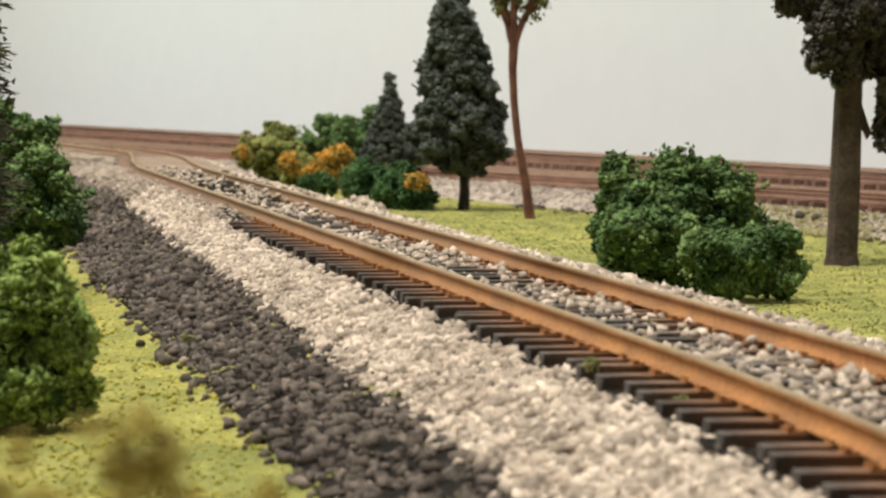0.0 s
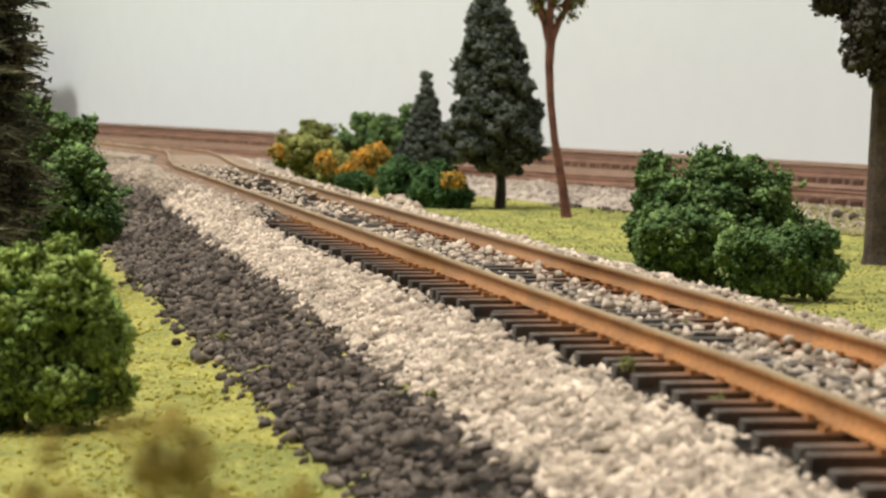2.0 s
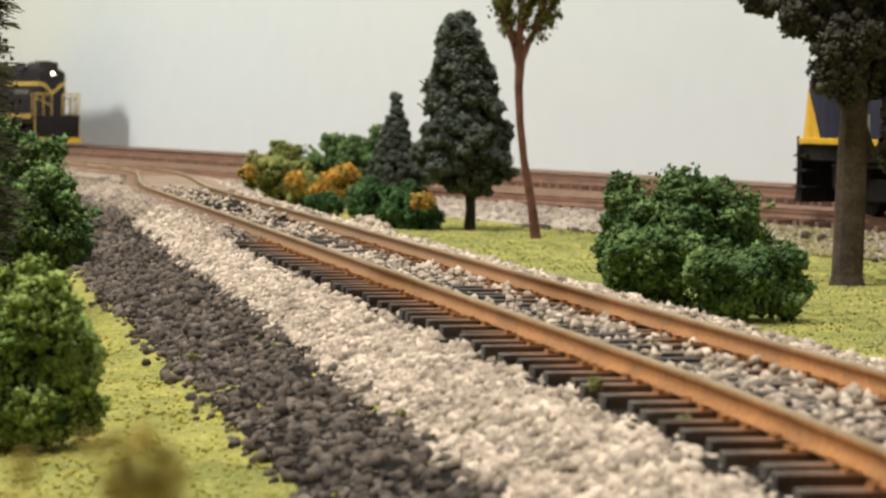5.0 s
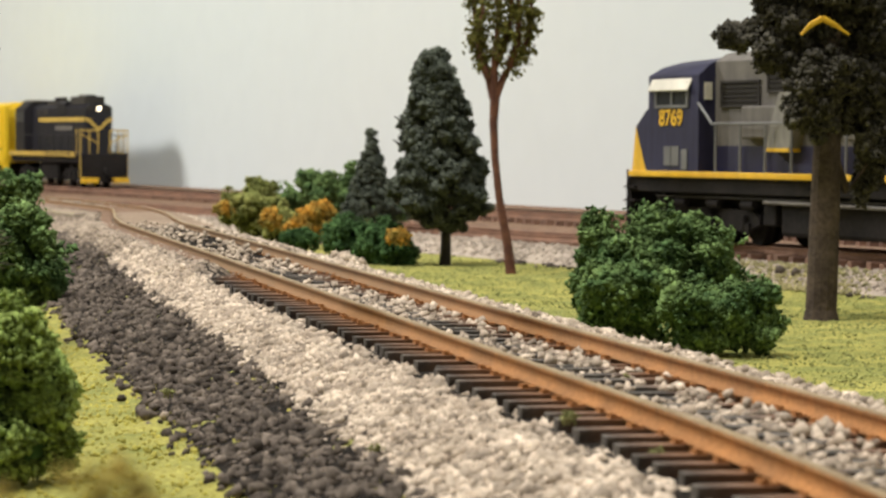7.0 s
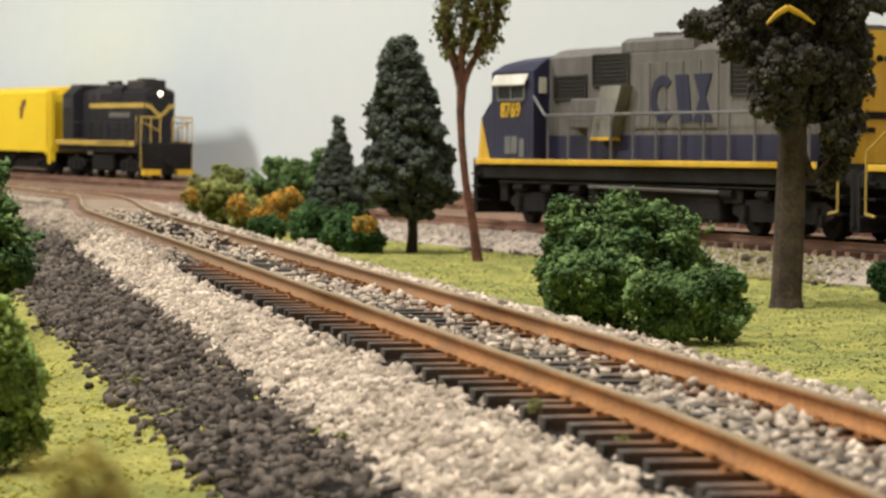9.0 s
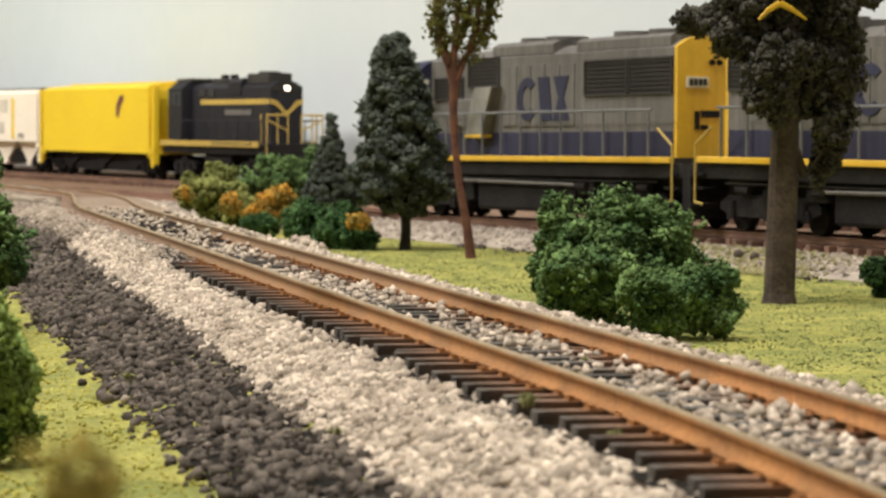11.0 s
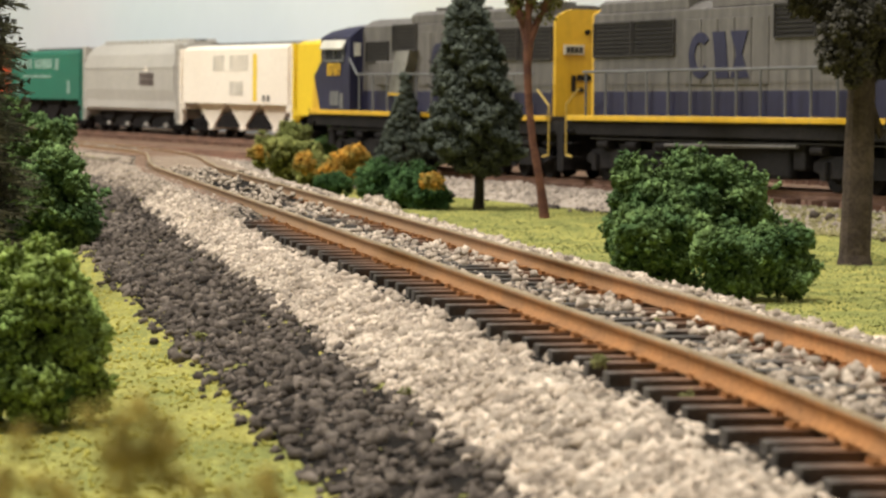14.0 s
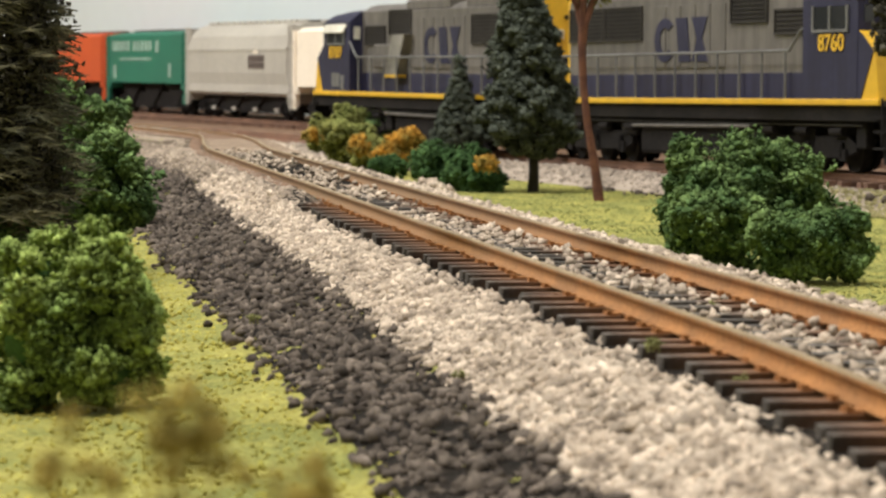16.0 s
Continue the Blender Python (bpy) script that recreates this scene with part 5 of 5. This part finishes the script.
def road_switcher():
    """A dark blue four-axle diesel, long hood forward. x runs to its front; x = 0 is its front pilot."""
    t = thing("diesel_locomotive", "dark navy road-switcher locomotive with yellow stripes and railings, headlight lit", "locomotive")
    part("frame", box(fresh(), *mm(-137, -1, -15, 15, 13.5, 17.6), 0.0003), "loco_black", t)
    box_part("walkway", mm(-138, 0, -16.5, 16.5, 17.6, 18.8), "navy", t)
    for s in (-1, 1):
        sill = box_part("sill", mm(-136, -10, *sorted((s * 16.5, s * 17.0)), 17.0, 19.6), "stripe_gold", t, "gold side stripe with small dark marks")
        for x in np.arange(-66, -18, 4.6):
            box_part("mark", mm(x, x + 2.2, *sorted((s * 17.0, s * 17.15)), 17.7, 19.0), "navy", sill)
    w = 9.2
    hood = part("hood", along(fresh(), hood_shape(w, 18.8, 46.6, 2.6), -110, -10.5), "navy", t, "dark navy long hood")
    part("cab", along(fresh(), [(-15.5, 18.8), (-15.5, 44), (-9, 48.4), (9, 48.4), (15.5, 44), (15.5, 18.8)], -128, -110.2), "navy", t)
    part("short_hood", along(fresh(), hood_shape(w, 18.8, 40.5, 2.6), -136, -128.2), "navy", t)
    part("fan_housing", along(fresh(), hood_shape(6.8, 46.0, 50.6, 0.6), -44, -18), "loco_dark_grey", t)
    part("exhaust_housing", along(fresh(), hood_shape(5.4, 45.6, 48.8, 0.6), -92, -60), "loco_dark_grey", t)
    box_part("cab_roof", mm(-129, -109.4, -10, 10, 48.0, 49.2), "loco_grey", t, "pale grey cab roof", 0.0003)
    for x in (-86, -74):
        part("exhaust_stack", rod(fresh(), mm(x, 0, 48.4), mm(x, 0, 50.6), 0.0022, seg=14), "loco_black", t)
    part("roof_fan", rod(fresh(), mm(-31, 0, 50.4), mm(-31, 0, 51.4), 0.0055, seg=20), "loco_dark_grey", t)
    part("horn", rod(fresh(), mm(-104, 4, 48.0), mm(-98, 4, 48.4), 0.0007, 0.0012, seg=10), "stripe_gold", t)
    part("dynamic_brake", along(fresh(), hood_shape(w + 0.6, 41.0, 48.2, 1.6), -62, -46), "navy", t)
    for s in (-1, 1):
        y = s * w
        box_part("stripe", mm(-98, -12.5, *sorted((y, y + s * 0.3)), 36.4, 38.8), "stripe_gold", hood)
        box_part("mark", mm(-66, -34, *sorted((y, y + s * 0.3)), 31.6, 34.0), "loco_grey", hood)
        bm = fresh()
        pts = [(s * 9.4, 38.8), (s * 9.4, 36.6), (s * 6.4, 35.8), (s * 1.2, 31.8), (0, 31.2), (0, 33.6), (s * 1.4, 33.9), (s * 5.6, 38.0)]
        va = [bm.verts.new(mm(-10.5, a, z)) for a, z in pts]
        vb = [bm.verts.new(mm(-10.1, a, z)) for a, z in pts]
        bm.faces.new(va)
        bm.faces.new(vb[::-1])
        for i in range(len(pts)):
            bm.faces.new((va[i], vb[i], vb[(i + 1) % len(pts)], va[(i + 1) % len(pts)]))
        bmesh.ops.recalc_face_normals(bm, faces=bm.faces)
        part("stripe", bm, "stripe_gold", hood, "gold V stripe")
        box_part("number_board", mm(-15.5, -9.6, *sorted((s * 4.2, s * 8.4)), 42.4, 44.8), "loco_dark_grey", hood)
        for x in np.arange(-106, -16, 9.4):
            box_part("hood_door", mm(x, x + 8.8, *sorted((y, y + s * 0.2)), 20.5, 36.8), "navy", hood, "", 0.0001)
        win = box_part("side_window", mm(-126, -113, *sorted((s * 15.5, s * 15.8)), 36.5, 42.5), "glass_dark", t)
        for d in ((-126.6, -126.0, 36.0, 43.0), (-113.0, -112.4, 36.0, 43.0), (-120.0, -119.4, 36.5, 42.5)):
            box_part("window_frame", mm(d[0], d[1], *sorted((s * 15.5, s * 16.0)), d[2], d[3]), "rail_white", win)
        for x in (-100, -88):
            box_part("louvre", mm(x, x + 8, *sorted((y + s * 0.2, y + s * 0.5)), 40.2, 43.6), "loco_dark_grey", hood)
        bm = fresh()
        rod(bm, mm(-108, s * 16.5, 29), mm(-6, s * 16.5, 29), 0.00035, seg=6)
        part("handrail", bm, "navy", t)
        for x in np.linspace(-104, -8, 8):
            part("stanchion", rod(fresh(), mm(x, s * 16.5, 18.8), mm(x, s * 16.5, 29), 0.00035, seg=6), "navy", t)
        bm = fresh()
        rod(bm, mm(-1, s * 16.2, 32), mm(-1, s * 16.2, 6), 0.00045, seg=6)
        rod(bm, mm(-1, s * 16.2, 31.5), mm(-1, s * 4.0, 31.5), 0.00045, seg=6)
        rod(bm, mm(-1, s * 4.0, 31.5), mm(-1, s * 4.0, 18.6), 0.00045, seg=6)
        rod(bm, mm(-1, s * 10.0, 31.5), mm(-1, s * 10.0, 18.6), 0.00045, seg=6)
        rod(bm, mm(-8, s * 16.2, 32), mm(-8, s * 16.2, 18), 0.00045, seg=6)
        rod(bm, mm(-1, s * 16.2, 29.5), mm(-1, s * 4.0, 24.5), 0.0004, seg=6)
        part("end_railing", bm, "stripe_gold", t, "yellow end railing")
        box_part("footboard", mm(-1, 3, *sorted((s * 5, s * 16)), 2.6, 5.6), "loco_yellow", t, "yellow footboard")
        for z in (7, 11.5):
            box_part("step", mm(-7, -1, *sorted((s * 11, s * 16.4)), z, z + 0.6), "loco_black", t)
    part("headlight", rod(fresh(), mm(-10.6, 0, 43.6), mm(-9.6, 0, 43.6), 0.0011, seg=16), "headlight", hood, "lit headlight")
    part("pilot", box(fresh(), *mm(-2.0, 0.0, -16, 16, 3.0, 18.4), 0.0004), "loco_black", t)
    part("fuel_tank", box(fresh(), *mm(-86, -52, -12.5, 12.5, 4, 13.6), 0.0010), "loco_black", t)
    coupler(t, 0, 1)
    coupler(t, -137, -1)
    truck(t, -26, (-9, 9), 12.6)
    truck(t, -112, (-9, 9), 12.6)
    return t


def hopper(label, material, length, kind, group="covered hoppers", bright=False):
    """A covered hopper. x = 0 is its leading end; it runs back to -length."""
    t = thing("hopper_car", label, "freight car", group)
    L, w = length, 17.5
    z0 = {"box": 13.6, "round": 13.0, "bays": 18.4}[kind]
    top = {"box": 50.2, "round": 52.0, "bays": 48.8}[kind]
    inset = {"box": 9, "round": 6, "bays": 8}[kind]
    e0, e1 = -L + inset, -inset
    if kind == "round":
        side = [(-w + 1.5, z0), (-w - 0.1, z0 + 1.5), (-w + 0.2, z0 + 6), (-w - 0.6, z0 + 12), (-w - 0.6, top - 14), (-w + 1.2, top - 7), (-w + 5.5, top - 2.2), (-6, top), (6, top), (w - 5.5, top - 2.2),
                (w - 1.2, top - 7), (w + 0.6, top - 14), (w + 0.6, z0 + 12), (w - 0.2, z0 + 6), (w + 0.1, z0 + 1.5), (w - 1.5, z0)]
    else:
        side = [(-w, z0), (-w, top - 2.2), (-w + 2, top - 0.6), (-4, top + 0.6), (4, top + 0.6), (w - 2, top - 0.6), (w, top - 2.2), (w, z0)]
    body = part("body", along(fresh(), side, e0, e1), material, t)
    # sloped ends and their posts
    for xe, d in ((e1, 1), (e0, -1)):
        bm = fresh()
        prism(bm, [mm(*p) for p in ((xe, top - 6), (xe, 22), (xe + d * inset * 0.2, 20), (xe + d * inset * 0.9, top - 8), (xe + d * inset * 0.9, top - 3), (xe, top - 2.6))], -0.0150, 0.0150)
        part("end_sheet", bm, material, t)
        box_part("end_platform", mm(*sorted((xe, xe + d * inset)), -w, w, z0 - 3.6 if kind != "box" else 13.4, z0 if kind != "box" else 15.6), material, t)
        for s in (-1, 1):
            x0, x1 = sorted((xe + d * (inset - 3.2), xe + d * inset))
            box_part("corner_post", mm(x0, x1, *sorted((s * (w - 3.2), s * w)), 8.0, top - 1.5), material, t, "", 0.0003)
            x0, x1 = sorted((xe - d * 0.2, xe + d * 2.0))
            box_part("end_post", mm(x0, x1, *sorted((s * (w - 2), s * w)), z0 - 2, top - 2), material, t)
            for z in np.arange(16, top - 5, 4.4):
                part("rung", rod(fresh(), mm(xe + d * 1, s * (w + 0.15), z), mm(xe + d * (inset - 0.5), s * (w + 0.15), z), 0.00022, seg=6), material, t)
            x0, x1 = sorted((xe + d * (inset - 5), xe + d * inset))
            part("step", prism(fresh(), [mm(*p) for p in ((x0, 12), (x1, 12), (x1 - 1, 6.5), (x0 + 1, 6.5))], *sorted((s * (w - 1) * MM, s * w * MM))), material, t)
        coupler(t, xe + d * (inset - 2), d)
    # roof
    bm = fresh()
    rt = top + (0.2 if kind == "round" else 0.6)
    box(bm, *mm(e0 + 2, e1 - 2, -2.2, 2.2, rt + 0.2, rt + 1.0))
    part("running_board", bm, "loco_dark_grey" if kind != "box" else material, t)
    if kind == "round":
        for s in (-1, 1):
            for x in np.arange(e0 + 8, e1 - 6, 8.6):
                box_part("hatch", mm(x, x + 5.4, *sorted((s * 4.2, s * 8.2)), top - 1.2, top + 1.4), "hopper_grey", t, "", 0.0004)
        for s in (-1, 1):
            box_part("side_rib", mm(e0, e1, *sorted((s * (w + 0.4), s * (w + 0.9))), top - 15.0, top - 14.2), material, t)
    else:
        for x in np.linspace(e0 + 16, e1 - 16, 4):
            box_part("hatch", mm(x - 5, x + 5, 3.2, 9.5, top - 0.4, top + 1.2), material, t, "", 0.0004)
    # bays
    n = {"box": 3, "round": 4, "bays": 3}[kind]
    xs = np.linspace(e0 + L * 0.17, e1 - L * 0.17, n)
    for x in xs:
        h = (xs[1] - xs[0]) / 2 - 0.6
        part("bay", prism(fresh(), [mm(*p) for p in ((x - h, z0 + 0.2), (x + h, z0 + 0.2), (x + 3.4, 7.0), (x + 3.4, 5.2), (x - 3.4, 5.2), (x - 3.4, 7.0))], -0.0120, 0.0120), material if bright else "loco_black", t)
        part("outlet", box(fresh(), *mm(x - 2.8, x + 2.8, -12.8, 12.8, 4.4, 6.4), 0.0003), "hopper_grey" if kind == "round" else material if bright else "loco_black", t)
    # black box, lowered on all but the white car to fill in underside shade
    box_part("underframe", mm(-L + 30, -30, -10.5, 10.5, 3.6 if not bright else 5.6, 13.2), "loco_black", t)
    box_part("centre_sill", mm(e0 - inset + 3, e1 + inset - 3, -2.6, 2.6, 9.6, 13.4), "loco_black", t)
    truck(t, -L + 20, (-7.5, 7.5), 11.6)
    truck(t, -20, (-7.5, 7.5), 11.6)
    return t, body, w


def side_marks(body, w, marks):
    for name, material, x0, x1, z0, z1 in marks:
        for s in (-1, 1):
            y = s * (w + (0.65 if name == "label_plate" else 0.02))
            box_part(name, mm(x0, x1, *sorted((y, y + s * 0.22)), z0, z1), material, body)


lead = diesel("grey, blue and yellow six-axle diesel locomotive, numbered 8769", "8769", True)
trail = diesel("grey, blue and yellow six-axle diesel locomotive, numbered 8760", "8760", False)
switcher = road_switcher()
switcher.scale = (1.0, 0.9, 1.07)
yellow, yb, yw = hopper("bright yellow covered hopper car with a small maroon emblem", "hopper_yellow", 182, "box")
for s in (-1, 1):
    o = [(-55.5, 33.5), (-51.5, 32.5), (-49, 38), (-44, 42), (-44.5, 44.5), (-50, 44), (-55, 39)]
    part("emblem", prism(fresh(), [mm(*p) for p in o], *sorted((s * 17.52 * MM, s * 17.75 * MM))), "maroon", yb, "maroon emblem")
white, wb, ww = hopper("cream-white three-bay covered hopper car with faint lettering", "hopper_white", 160, "bays", bright=True)
side_marks(wb, ww, [("mark", "faint_ink", x, x + 4.2, 35.5, 43.5) for x in (-108, -102.5, -97, -84, -78.5, -73, -67.5)] + [("mark", "faint_ink", -62, -59, 35.5, 43.5), ("stripe", "hopper_yellow", -52, -47, 20, 44), ("mark", "loco_dark_grey", -39, -36, 20, 23), ("mark", "loco_dark_grey", -33, -30, 20, 23),
                    ("mark", "faint_ink", -84, -66, 23, 30)])
grey, gb, gw = hopper("light grey round-sided covered hopper car with roof hatches", "hopper_grey", 166, "round")
side_marks(gb, gw, [("label_plate", "brown_label", -62, -38, 27.5, 34.5), ("label_plate", "hopper_grey", -62, -38, 30.7, 31.2), ("label_plate", "hopper_white", -54, -48, 35.5, 38), ("mark", "loco_grey", -150, -125, 24, 26)])
green, nb, nw = hopper("dark green covered hopper car with worn white lettering", "hopper_green", 150, "bays")
side_marks(nb, nw, [("mark", "pale_green", x, x + 4.8, 37.5, 43.5) for x in (-136, -129, -122, -115, -108)] + [("mark", "pale_green", x, x + 4.8, 37.5, 43.5) for x in (-96, -88.5, -81, -73.5, -66)]
           + [("mark", "pale_green", -54, -48, 36.5, 43.5), ("mark", "pale_green", -122, -62, 32, 33.2), ("mark", "pale_green", -135, -130, 21, 29), ("mark", "pale_green", -30, -26, 22, 30)])
orange, ob_, ow = hopper("orange-red covered hopper car at the end of the cut", "hopper_orange", 150, "bays")
side_marks(ob_, ow, [("mark", "maroon", -110, -80, 38, 43)])


# ---- motion ----


def rail_rows(keys, p, d, offset, turned, dip=0.0):
    """Rows along a main line: each key is seconds and the distance of the train's mark along it. The two bogies follow the grade."""
    rz = math.degrees(math.atan2(d[1], d[0])) + (180 if turned else 0)
    way = -1 if turned else 1
    rows = []
    for t, s in keys:
        front, rear = (dip * float(grade(s + offset - way * b)) for b in (0.017, 0.146))
        tilt = (front - rear) / 0.129
        rows.append((t, pose(*(p + d * (s + offset)), MAIN_Z + front + 0.017 * tilt, 0, -math.degrees(math.atan(tilt)), rz)))
    return rows


def motions():
    freight = [(0, -0.5260), (4, -0.3690), (6.5, -0.2721), (7, -0.2525), (7.5, -0.2332), (8, -0.2138), (8.5, -0.1947), (9, -0.1752), (11.5, -0.0788), (12, -0.0586), (12.5, -0.0387),
               (13, -0.0187), (13.5, 0.0014), (14, 0.0216), (14.5, 0.0400), (15, 0.0551), (15.5, 0.0653), (16, 0.0761)]
    cut = [(0, -0.4470), (1, -0.3950), (2, -0.3430), (3, -0.2890), (3.5, -0.2621), (4, -0.2347), (6.5, -0.0735), (7, -0.0386), (7.5, -0.0021), (8, 0.0357), (8.5, 0.0740), (9, 0.1144),
           (11.5, 0.3356), (12, 0.3823), (12.5, 0.4294), (13, 0.4749), (13.5, 0.5170), (14, 0.5566), (14.5, 0.5950), (15, 0.6330), (15.5, 0.6432), (16, 0.6432)]
    walk(lead, rail_rows(freight, A_P, A_D, 0.0, False, 1.0))
    walk(trail, rail_rows(freight, A_P, A_D, -0.3660, True, 1.0))
    for ob, back in ((switcher, 0.038), (yellow, 0.1775), (white, 0.3580), (grey, 0.5190), (green, 0.6850), (orange, 0.8400)):
        walk(ob, rail_rows([(t, s - back) for t, s in cut], B_P, -B_D, 0.0, False))


motions()
